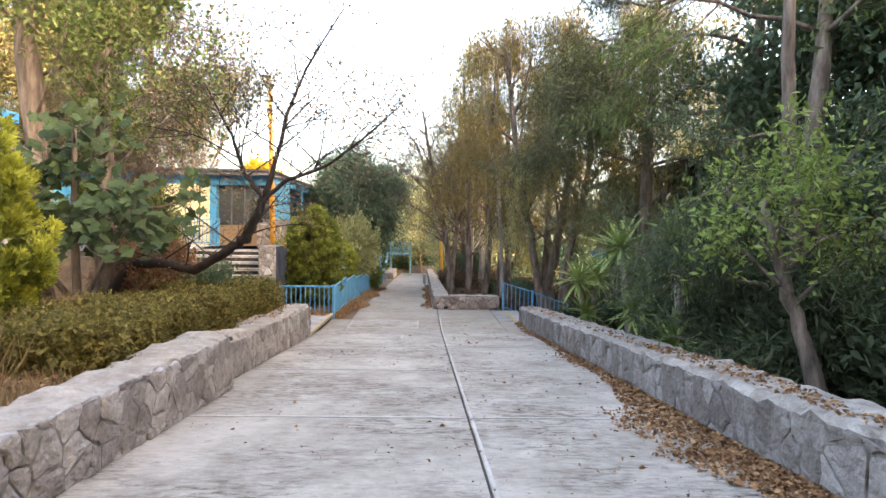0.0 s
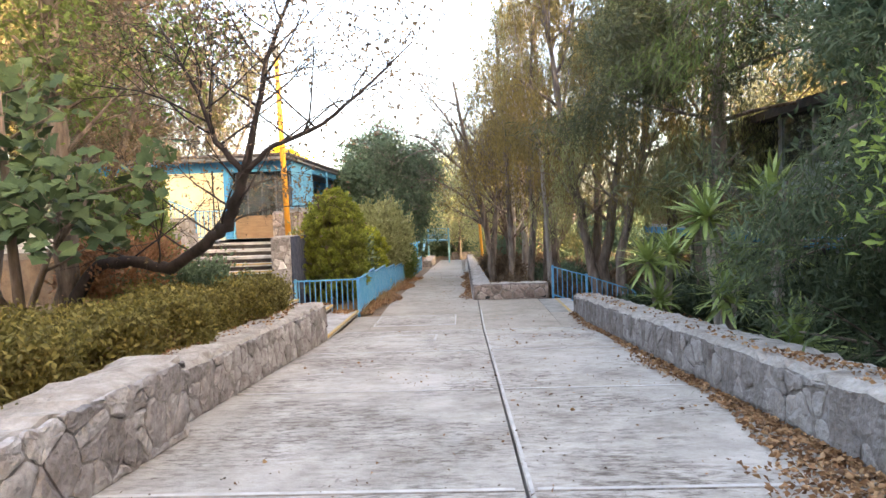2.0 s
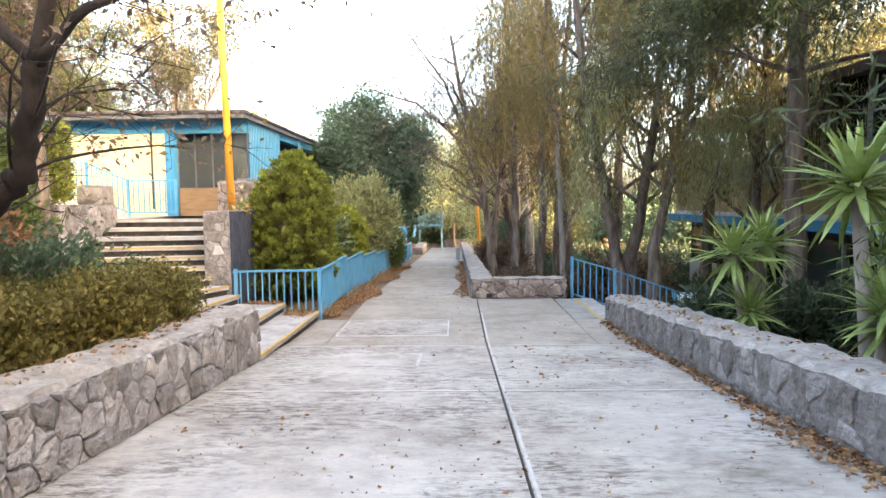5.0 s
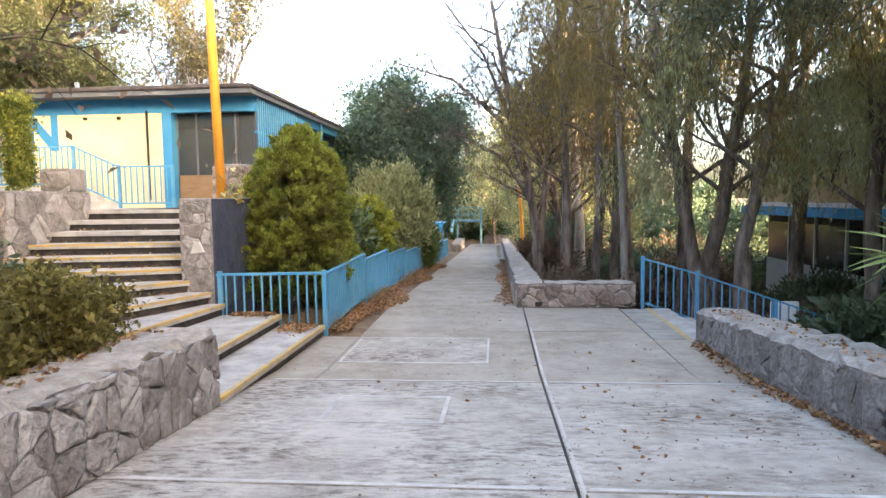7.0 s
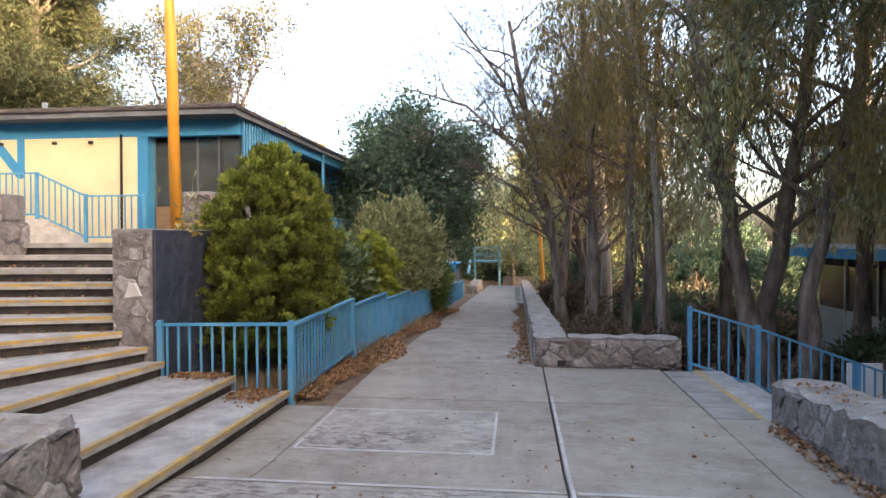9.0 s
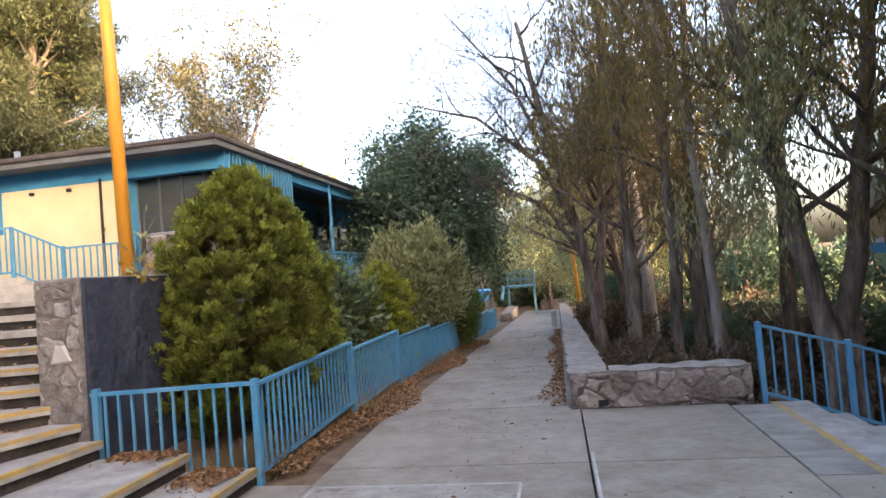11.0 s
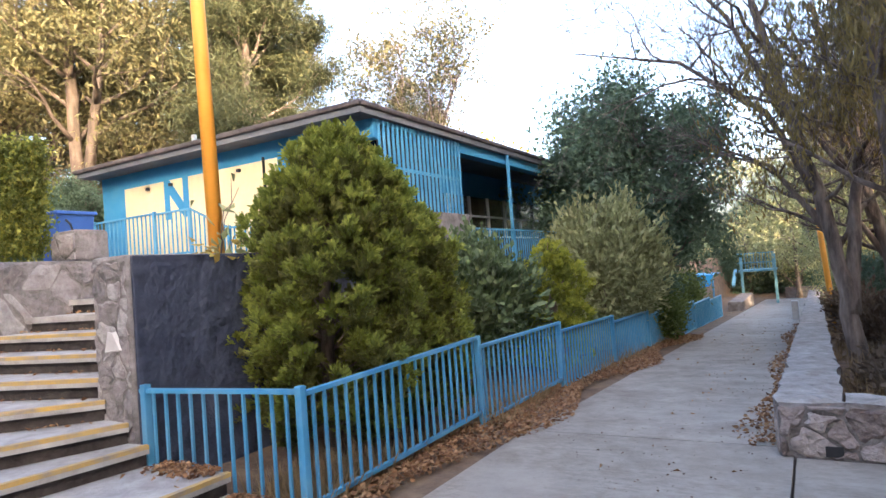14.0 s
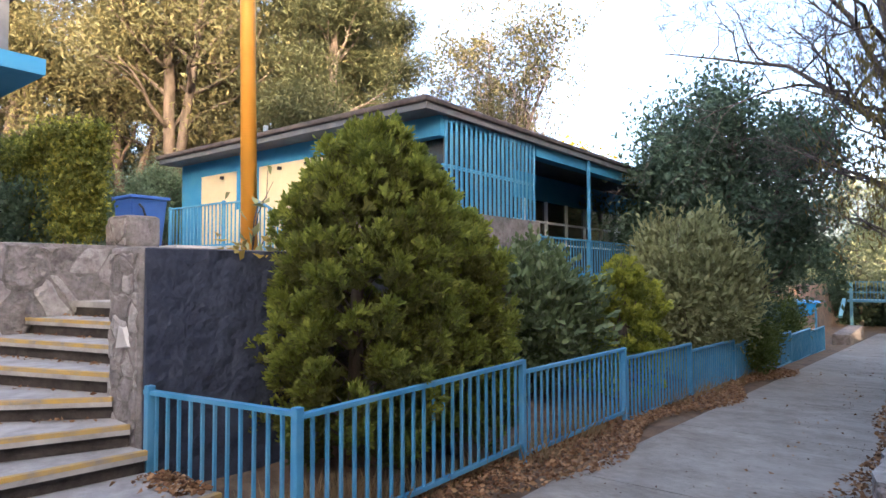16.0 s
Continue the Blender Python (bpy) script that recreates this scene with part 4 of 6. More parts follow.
# ---------------------------------------------------------------- railings
def railing(name, label, segs, posts, material=BLUE, pitch=0.125, group="blue railings", bar=0.0105, bottom_gap=0.1):
    """segs: ((x, y, base z, top z), (x, y, base z, top z)) panels; posts: (x, y, z0, z1)."""
    e = thing(name, posts[0][:3], label, "railing", group)
    for x, y, z0, z1 in posts:
        a = Acc()
        a.box((x - 0.03, y - 0.03, z0), (x + 0.03, y + 0.03, z1))
        part("post", a, material, e, bevel=0.006)
    for p, q in segs:
        P0, P1 = Vector((p[0], p[1], 0)), Vector((q[0], q[1], 0))
        t = (P1 - P0).normalized()
        s = Vector((-t.y, t.x, 0))
        for k, (za, zb) in enumerate(((p[3], q[3]), (p[2] + bottom_gap, q[2] + bottom_gap))):
            a = Acc()
            hw, hh = (0.026, 0.016) if k == 0 else (0.018, 0.018)
            c = [P0 - s * hw, P1 - s * hw, P1 + s * hw, P0 + s * hw]
            a.add([(c[0].x, c[0].y, za - hh), (c[1].x, c[1].y, zb - hh), (c[2].x, c[2].y, zb - hh), (c[3].x, c[3].y, za - hh),
                   (c[0].x, c[0].y, za + hh), (c[1].x, c[1].y, zb + hh), (c[2].x, c[2].y, zb + hh), (c[3].x, c[3].y, za + hh)],
                  [(0, 3, 2, 1), (4, 5, 6, 7), (0, 1, 5, 4), (1, 2, 6, 5), (2, 3, 7, 6), (3, 0, 4, 7)])
            part("rail", a, material, e)
        ln = (P1 - P0).length
        n = max(2, round(ln / pitch))
        for i in range(1, n):
            w = i / n
            c = P0.lerp(P1, w)
            zb, zt = p[2] + bottom_gap + (q[2] - p[2]) * w, p[3] + (q[3] - p[3]) * w
            a = Acc()
            a.box((c.x - bar, c.y - bar, zb), (c.x + bar, c.y + bar, zt - 0.012))
            part("bar", a, material, e)
    return e


FX = -2.43
segs = [((-3.93, 17.17, 0.02, 0.90), (FX, 17.36, 0.02, 0.90))]
posts = [(-3.88, 17.17, -0.15, 0.95), (FX, 17.36, -0.2, 0.94)]
tops = [(17.36, 20.05, 0.88, 0.93), (20.05, 22.52, 0.83, 0.82), (22.52, 25.2, 0.70, 0.65), (25.2, 27.9, 0.54, 0.49), (27.9, 30.8, 0.40, 0.36), (30.8, 33.8, 0.28, 0.24), (33.8, 37.0, 0.15, 0.11), (37.0, 40.0, 0.02, -0.02)]
for y0, y1, z0, z1 in tops:
    segs.append(((FX, y0, z0 - 0.88, z0), (FX, y1, z1 - 0.88, z1)))
    posts.append((FX, y1, z1 - 1.15, z1 + 0.02))
railing("railing", "sky-blue steel railing stepping down beside the walk", segs, posts)
railing("railing", "sky-blue steel railing going down beside the lower stairs",
        [((2.55, 19.86, -0.02, 0.85), (3.48, 19.86, -0.34, 0.58)), ((3.48, 19.86, -0.34, 0.58), (7.4, 19.86, -1.70, -0.80))],
        [(2.55, 19.86, -0.3, 0.89), (3.48, 19.86, -0.8, 0.63), (4.8, 19.86, -1.3, 0.12), (6.1, 19.86, -1.7, -0.33), (7.4, 19.86, -1.9, -0.78)], pitch=0.14)
railing("railing", "sky-blue steel railing on the terrace",
        [((-7.0, 21.9, 1.82, 2.72), (-8.22, 21.9, 1.82, 2.72)), ((-8.22, 21.9, 1.82, 2.72), (-9.25, 21.9, 2.27, 3.18)), ((-9.25, 21.9, 2.27, 3.18), (-10.3, 21.9, 2.27, 3.18)), ((-10.3, 21.9, 2.27, 3.2), (-12.3, 21.9, 2.27, 3.2))],
        [(-7.0, 21.9, 1.8, 2.75), (-8.22, 21.9, 1.8, 2.76), (-9.25, 21.9, 1.8, 3.2), (-10.3, 21.9, 1.8, 3.24), (-12.3, 21.9, 1.8, 3.24)], pitch=0.13)

# lower stairs that leave the walk
stair_low = thing("lower_stairs", (2.7, 18.5, -0.1), "concrete steps with yellow edges going down from the walk", "stairs", kind="structure")
for i in range(10):
    z = -0.02 - i * 0.155
    st = box_part("step", (2.58 + i * 0.4, 17.3, z - 0.35), (2.98 + i * 0.4, 19.8, z), TREAD, stair_low)
    box_part("nosing", (2.58 + i * 0.4 - 0.004, 17.3, z - 0.03), (2.66 + i * 0.4, 19.8, z + 0.004), YELLOW_EDGE, st, "yellow painted edge")


# ---------------------------------------------------------------- building with the cream front
house = thing("school_building", (-9, 26, 1.8), "single-storey cream and blue building under a dark flat roof", "building")
WY = 22.5
box_part("wall", (-12.1, WY, 1.7), (-7.5, WY + 0.2, 3.95), CREAM, house, "cream painted wall")
box_part("wall_band", (-12.9, WY - 0.004, 3.95), (-5.35, WY + 0.2, 4.27), BLUE_WALL, house, "blue band under the eave")
box_part("column", (-7.5, WY - 0.03, 1.7), (-7.28, WY + 0.22, 3.95), BLUE_WALL, house, "blue column")
box_part("wall", (-12.9, WY, 1.7), (-12.1, WY + 0.2, 3.95), BLUE_WALL, house, "blue wall")
box_part("downpipe", (-7.86, WY - 0.06, 2.0), (-7.83, WY - 0.02, 4.0), BLACK, house)
for x in (-11.3, -10.55, -9.35, -8.55):
    box_part("wall_fixture", (x, WY - 0.06, 3.82), (x + 0.07, WY, 3.88), BLACK, house)
# letter N painted on the wall
n_ = Acc()
z0, z1, xl, xr = 3.14, 3.97, -10.76, -10.0
n_.box((xl, WY - 0.008, z0), (xl + 0.17, WY - 0.003, z1))
n_.box((xr - 0.17, WY - 0.008, z0), (xr, WY - 0.003, z1))
n_.add([(xl + 0.17, WY - 0.008, z1), (xl + 0.17, WY - 0.008, z1 - 0.32), (xr - 0.17, WY - 0.008, z0), (xr - 0.17, WY - 0.008, z0 + 0.32)], [(0, 1, 2, 3)])
part("letter", n_, BLUE_WALL, house, "painted blue capital letter N")
# roof
r = Acc()
r.box((-13.15, 21.98, 4.37), (-5.2, 31.0, 4.47))
r.box((-8.0, 31.0, 4.37), (-5.2, 44.0, 4.47))
part("roof", r, ROOF_DARK, house, "dark felt roof", bevel=0.03)
r = Acc()
r.box((-13.05, 22.03, 4.27), (-5.24, 30.9, 4.37))
r.box((-7.9, 30.9, 4.27), (-5.24, 43.9, 4.37))
part("soffit", r, SOFFIT, house)
r = Acc()
r.box((-5.6, 25.5, 4.06), (-5.35, 43.5, 4.27))
part("beam", r, BLUE_WALL, house)
box_part("roof_vent", (-9.2, 22.0, 4.47), (-9.13, 22.07, 4.58), METAL, house)
# glazed entrance
box_part("entrance_panel", (-7.28, WY + 0.25, 1.7), (-5.45, WY + 0.3, 2.55), DARKWOOD, house, "brown lower panel")
for i in range(5):
    x = -7.28 + i * 0.46
    box_part("mullion", (x - 0.02, WY + 0.22, 2.55), (x + 0.02, WY + 0.28, 3.95), SOFFIT, house)
for i in range(4):
    x = -7.26 + i * 0.46
    g = box_part("pane", (x, WY + 0.245, 2.55), (x + 0.42, WY + 0.253, 3.95), GLASS, house)
    g.visible_shadow = False
# side wall and interior block
box_part("inner_wall", (-12.7, 27.5, 1.2), (-7.2, 27.7, 4.2), NAVY, house)
box_part("inner_floor", (-12.7, WY + 0.2, 1.6), (-5.4, 30.8, 1.78), PATCH, house)
box_part("wall", (-12.9, WY + 0.2, 1.2), (-12.7, 30.8, 4.27), BLUE_WALL, house)
box_part("wall", (-12.9, 30.8, 1.2), (-7.8, 31.0, 4.27), CREAM, house)
box_part("wall", (-7.9, 30.8, 1.2), (-7.7, 43.6, 4.22), CREAM, house)
box_part("plinth", (-5.7, 22.62, 0.2), (-5.28, 25.5, 2.78), MORTAR, house)
# louvre screen
lv = part("louvre_screen", (lambda A: (A.box((-5.40, 22.58, 3.47), (-5.335, 25.4, 3.52)), A.box((-5.40, 22.58, 4.21), (-5.335, 25.4, 4.262)), A.box((-5.40, 22.58, 2.74), (-5.335, 25.4, 2.79)), A)[-1])(Acc()), BLUE, house, "blue steel sun screen of upright slats")
for i in range(21):
    y = 22.59 + i * 0.137
    for za, zb in ((2.72, 3.485), (3.495, 4.262)):
        box_part("slat", (-5.335, y, za), (-5.312, y + 0.056, zb), BLUE, lv)
# dark sheet added behind the slats, so the gaps look shaded
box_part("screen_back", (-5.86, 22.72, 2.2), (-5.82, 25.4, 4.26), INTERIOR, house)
# veranda behind the screen
box_part("veranda_floor", (-7.2, 25.5, 1.62), (-5.2, 43.5, 1.78), BLUE_WALL, house)
box_part("platform_edge", (-5.24, 25.45, 1.58), (-5.18, 43.5, 1.80), BLUE_WALL, house, "blue platform edge")
for y in (27.65, 31.9, 36.1, 40.3):
    box_part("veranda_post", (-5.31, y, 1.7), (-5.25, y + 0.06, 4.27), BLUE, house)
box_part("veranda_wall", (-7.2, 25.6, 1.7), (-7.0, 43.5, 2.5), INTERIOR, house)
box_part("veranda_wall", (-7.2, 25.6, 3.6), (-7.0, 43.5, 4.22), BLUE_WALL, house)
for i in range(16):
    y = 25.6 + i * 1.1
    box_part("window_frame", (-7.1, y, 2.5), (-7.0, y + 0.07, 3.6), WHITE, house)
    g = box_part("pane", (-7.07, y + 0.07, 2.5), (-7.06, y + 1.1, 3.6), GLASS, house)
    g.visible_shadow = False
for z in (2.5, 3.05):
    box_part("window_bar", (-7.09, 25.6, z), (-7.01, 43.2, z + 0.05), WHITE, house)
railing("railing", "sky-blue steel railing along the veranda", [((-5.28, 25.48, 1.72, 2.5), (-5.28, 43.0, 1.72, 2.5))], [(-5.28, 25.48, 1.7, 2.54), (-5.28, 43.0, 1.7, 2.54)], pitch=0.13, bottom_gap=0.02)
# rubble block behind the yellow pole
rub = thing("wall_block", (-5.0, 20.4, 1.8), "rough reddish stone block on the terrace edge", "stone wall", kind="structure")
box_part("core", (-5.2, 19.9, 1.6), (-4.62, 21.0, 2.62), MORTAR, rub, bevel=0.06)

# ---------------------------------------------------------------- street lamp and poles
lamp = thing("street_lamp", (-4.34, 18.32, 1.97), "tall orange-yellow painted lamp post on the stair wall", "street lamp")
a = Acc()
a.tube([(-4.32, 18.32, 1.95), (-4.38, 18.32, 4.3), (-4.43, 18.31, 6.4)], [0.075, 0.07, 0.06], 14)
part("pole", a, POLE, lamp, smooth=True)
a = Acc()
a.tube([(-4.43, 18.31, 6.4), (-4.44, 18.31, 6.5), (-4.44, 18.31, 6.52), (-4.44, 18.31, 6.82), (-4.44, 18.31, 6.9)], [0.05, 0.08, 0.11, 0.17, 0.06], 12)
part("lantern", a, METAL, lamp, "grey lantern head", smooth=True)
pole2 = thing("pole", (1.05, 34, -0.6), "leaning orange-yellow painted pole behind the wall", "pole")
a = Acc()
a.tube([(1.12, 33.5, -1.2), (0.88, 33.5, 2.6)], [0.075, 0.07], 12)
part("shaft", a, POLE, pole2, smooth=True)

# ---------------------------------------------------------------- building across the lower court
court = thing("classroom_block", (10, 30, -1.8), "two-storey ochre and grey classroom block among trees", "building")
X = 9.0
# the ground floor's shade is put into its wall colour
box_part("wall", (X, 16, -2.6), (X + 6, 30.4, 1.35), INTERIOR, court, "ground floor darkened as in shade")
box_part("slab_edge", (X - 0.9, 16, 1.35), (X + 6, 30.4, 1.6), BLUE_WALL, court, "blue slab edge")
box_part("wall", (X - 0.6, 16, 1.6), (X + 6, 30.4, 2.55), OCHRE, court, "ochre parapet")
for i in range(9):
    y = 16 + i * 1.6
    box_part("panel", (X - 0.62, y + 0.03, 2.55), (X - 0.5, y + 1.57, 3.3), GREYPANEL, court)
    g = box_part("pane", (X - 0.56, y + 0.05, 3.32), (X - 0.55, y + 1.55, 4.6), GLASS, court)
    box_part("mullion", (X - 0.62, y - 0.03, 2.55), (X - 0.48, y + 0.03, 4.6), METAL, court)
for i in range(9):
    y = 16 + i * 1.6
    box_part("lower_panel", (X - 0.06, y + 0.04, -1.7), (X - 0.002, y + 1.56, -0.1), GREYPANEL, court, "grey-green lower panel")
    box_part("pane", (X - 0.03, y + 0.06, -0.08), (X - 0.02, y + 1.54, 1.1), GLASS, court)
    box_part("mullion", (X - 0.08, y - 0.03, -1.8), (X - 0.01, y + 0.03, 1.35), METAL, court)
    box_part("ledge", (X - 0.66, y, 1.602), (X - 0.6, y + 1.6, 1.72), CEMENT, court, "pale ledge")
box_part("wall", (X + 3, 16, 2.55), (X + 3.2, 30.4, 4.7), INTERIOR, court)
box_part("roof", (X - 0.9, 15.5, 4.6), (X + 7, 30.6, 4.82), ROOF_DARK, court)

# building beyond the upper terrace, its blue eave corner
left_house = thing("upper_building", (-20, 10, 1.7), "two-storey building with a blue eave above the terrace", "building")
box_part("wall", (-27, 3.0, 1.0), (-13.2, 18.6, 5.45), GREYPANEL, left_house)
box_part("eave", (-28, 2.0, 5.45), (-12.1, 19.35, 5.75), BLUE_WALL, left_house, "blue eave slab")
box_part("parapet", (-27.5, 2.5, 5.75), (-12.6, 18.9, 6.9), SOFFIT, left_house)
box_part("roof", (-27.6, 2.4, 6.9), (-12.5, 19.0, 7.1), ROOF_DARK, left_house)

# far end of the walk
far = thing("footbridge", (-1.6, 50, -1.2), "distant pale-blue steel platform with railing", "platform")
box_part("deck", (-2.7, 50.0, 0.46), (-0.93, 51.4, 0.56), TEAL, far)
for x in (-2.6, -1.06):
    box_part("post", (x, 50.05, -1.6), (x + 0.12, 50.17, 1.42), TEAL, far)
for z in (0.9, 1.38):
    box_part("rail", (-2.7, 50.06, z), (-0.93, 50.11, z + 0.05), TEAL, far)
for i in range(11):
    box_part("bar", (-2.5 + i * 0.14, 50.07, 0.56), (-2.47 + i * 0.14, 50.10, 1.38), TEAL, far)
box_part("stringer", (-0.15, -0.9, -0.06), (0.0, 0.9, 0.06), TEAL, far, m=pose(-2.75, 49.3, 0.2, 24, 0, 0))
awning = thing("awning", (-3.0, 40, -0.9), "bright blue sheet awning on posts", "awning")
a = Acc()
a.add([(-3.9, 40, 0.82), (-2.62, 40, 0.76), (-2.62, 42.2, 0.76), (-3.9, 42.2, 0.82), (-3.9, 40, 0.1), (-2.75, 40, 0.35)], [(0, 1, 2, 3), (4, 5, 1, 0)])
part("sheet", a, BLUE_CANVAS, awning)
for x in (-3.85, -2.7):
    box_part("post", (x, 40.1, -1.2), (x + 0.06, 40.16, 0.76), BLUE, awning)
ends = thing("wall_far", (-2.2, 44, -1), "low brown stone wall at the far end", "stone wall", kind="structure")
box_part("core", (-2.6, 43.5, -1.6), (-2.0, 49.0, -0.55), PLASTER, ends, bevel=0.05)
box_part("core", (-1.0, 60, -2.0), (6.0, 60.5, -1.0), PLASTER, ends)
bollard = thing("bollard", (0.1, 36.5, -0.7), "short grey concrete bollard at the path edge", "bollard")
box_part("shaft", (0.0, 36.4, -0.75), (0.2, 36.6, -0.05), CEMENT, bollard, bevel=0.03)

# blocks and bin on the terrace
blk = thing("wall_block", (-7.15, 18.62, 2.1), "rough square stone block on the stair wall", "stone block", kind="structure")
box_part("core", (-7.42, 18.4, 2.1), (-6.9, 18.84, 2.5), MORTAR, blk, bevel=0.05)


def bin_(at):
    e = thing("waste_bin", at, "big blue plastic wheeled waste bin by the railing", "bin")
    x, y, z = at
    a = Acc()
    a.add([(x - 0.28, y - 0.28, z + 0.05), (x + 0.28, y - 0.28, z + 0.05), (x + 0.28, y + 0.28, z + 0.05), (x - 0.28, y + 0.28, z + 0.05),
           (x - 0.36, y - 0.34, z + 0.92), (x + 0.36, y - 0.34, z + 0.92), (x + 0.36, y + 0.34, z + 0.92), (x - 0.36, y + 0.34, z + 0.92)],
          [(0, 3, 2, 1), (4, 5, 6, 7), (0, 1, 5, 4), (1, 2, 6, 5), (2, 3, 7, 6), (3, 0, 4, 7)])
    part("body", a, BLUE_PLASTIC, e, bevel=0.02)
    box_part("lid", (x - 0.4, y - 0.38, z + 0.925), (x + 0.4, y + 0.38, z + 0.99), BLUE_PLASTIC, e, bevel=0.02)
    for s in (-1, 1):
        a = Acc()
        a.tube([(x + s * 0.36, y - 0.2, z + 0.82), (x + s * 0.46, y - 0.18, z + 0.74), (x + s * 0.46, y - 0.1, z + 0.5), (x + s * 0.33, y - 0.08, z + 0.4)], [0.02] * 4, 6)
        part("handle", a, BLACK, e, "black handle")
        a = Acc()
        a.tube([(x + s * 0.2 - 0.03, y + 0.28, z + 0.09), (x + s * 0.2 + 0.03, y + 0.28, z + 0.09)], [0.09, 0.09], 12)
        part("wheel", a, BLACK, e)


bin_((-11.2, 20.7, 2.27))

for k_, (x, y) in enumerate(((6.55, 21.0), (7.2, 21.1))):
    e = thing("drum", (x, y, -1.8), "blue plastic drum standing below the railing", "drum", "blue drums")
    a = Acc()
    a.tube([(x, y, -1.75), (x, y, -1.7), (x, y, -1.3), (x, y, -1.27), (x, y, -0.95), (x, y, -0.9), (x, y, -0.62), (x, y, -0.56)], [0.26, 0.29, 0.29, 0.305, 0.305, 0.29, 0.29, 0.25], 20)
    part("barrel", a, BLUE_PLASTIC, e, smooth=True)
    a = Acc()
    a.tube([(x + 0.1, y, -0.56), (x + 0.1, y, -0.52)], [0.05, 0.045], 10)
    part("cap", a, BLACK, e)
board = thing("board", (5.3, 20.8, -1.6), "pale weathered board leaning behind the railing", "board")
box_part("panel", (5.1, 20.75, -1.4), (5.6, 20.8, -0.05), WHITE, board, bevel=0.01)
for x in (0.68, 2.22):
    box_part("drain_hole", (x, 19.735, 0.02), (x + 0.12, 19.75, 0.10), BLACK, wall_mid, "dark drain hole")
sprig = thing("climbing_plant", (-4.2, 18.3, 1.97), "wilted climbing plant with big yellowing leaves at the lamp post", "plant")
r3 = np.random.default_rng(77)
a = Acc()
for k_ in range(5):
    pts = [Vector((-4.25, 18.3, 1.96))]
    for q_ in range(4):
        pts.append(pts[-1] + Vector((0.06 + 0.04 * r3.normal(), 0.06 * r3.normal(), (0.16 if k_ < 3 else -0.12) + 0.05 * r3.normal())))
    a.tube(pts, [0.008, 0.007, 0.006, 0.005, 0.003], 4)
part("stem", a, BARK, sprig)
c_ = np.array([-4.1, 18.25, 2.1]) + r3.normal(size=(26, 3)) * np.array([0.14, 0.1, 0.25])
part("leaves", leaf_mesh("leaves", c_, r3.normal(size=(26, 3)), 0.14, 0.07, L_OLIVE, r3), L_OLIVE, sprig)
c_ = np.array([-3.98, 17.95, 1.93]) + r3.normal(size=(30, 3)) * np.array([0.06, 0.2, 0.09])
tagged(part("withered_leaf_spray", leaf_mesh("withered_leaf_spray", c_, r3.normal(size=(30, 3)), 0.13, 0.075, L_FADED, r3), L_FADED, sprig, "yellowed curling leaves"), kind="stuff")
a = Acc()
for k_ in range(3):
    y_, pts = 18.42 + 0.07 * k_, []
    for q_ in range(9):
        pts.append((-3.895 + 0.012 * r3.normal(), y_ + 0.05 * r3.normal(), 1.98 - q_ * (0.2 if k_ else 0.16)))
    a.tube(pts, [0.009] * 8 + [0.004], 5)
tagged(part("vine", a, BARK, sprig, "thin bare vines hanging down the wall"), kind="stuff")

# ---------------------------------------------------------------- plants by the walk
bed = lambda y: path_z(y) + 0.42
HEDGE0 = 5.5
hedge("hedge", "untrimmed olive-brown hedge along the low wall", -4.25, -3.02, HEDGE0, 13.6, lambda y: bed(y) - 0.03, lambda y: 0.5 + 0.2 * min(max((y - 7.0) / 5.0, 0), 1), L_HEDGE, 90000, 0.056, 11)
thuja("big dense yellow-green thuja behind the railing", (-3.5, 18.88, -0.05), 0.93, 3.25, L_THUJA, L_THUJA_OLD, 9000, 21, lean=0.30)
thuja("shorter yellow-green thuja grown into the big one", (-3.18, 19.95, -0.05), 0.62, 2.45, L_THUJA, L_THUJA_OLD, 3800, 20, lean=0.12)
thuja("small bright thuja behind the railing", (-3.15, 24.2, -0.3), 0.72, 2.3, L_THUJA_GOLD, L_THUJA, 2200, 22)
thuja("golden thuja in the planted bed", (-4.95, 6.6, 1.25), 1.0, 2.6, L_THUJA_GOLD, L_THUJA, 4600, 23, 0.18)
bush("shrub", "dark glossy shrub between the thujas", (-4.0, 22.9, 0.1), 1.0, 2.0, L_GLOSS, 11000, 0.125, 0.5, 24, depth=0.4, lumps=20)
bush("shrub", "loose olive-green shrub behind the railing", (-3.35, 28.0, -0.3), 1.3, 3.3, L_OLIVE, 21000, 0.15, 0.38, 25, lumps=26, depth=0.5, clump=40)
bush("shrub", "low green shrub pushing through the railing", (-2.7, 29.6, -0.4), 0.85, 1.25, L_GREEN, 9000, 0.1, 0.4, 26)
hedge("topiary_bush", "clipped square bush on the stair wall", -9.6, -7.55, 17.8, 18.45, lambda y: 2.2, 1.3, L_BOX, 26000, 0.06, 27, "bush")
bush("shrub", "dark shrub beside the clipped bush", (-9.1, 17.6, 1.9), 1.0, 1.1, L_DARK, 8000, 0.09, 0.5, 30)
bush("shrub", "rust-brown dry shrub in the bed", (-5.2, 12.0, 1.0), 0.9, 1.2, L_RUST, 9000, 0.08, 0.45, 28)
bush("shrub", "dark low shrub beneath the leaning trunk", (-4.6, 12.4, 0.8), 1.0, 0.95, L_DARK, 9000, 0.08, 0.45, 29)

bush("shrub", "leafy green shrub growing beside the stairs", (-5.9, 13.6, 0.95), 0.75, 2.2, L_GREEN, 9000, 0.1, 0.5, 35, depth=0.45, lumps=18)

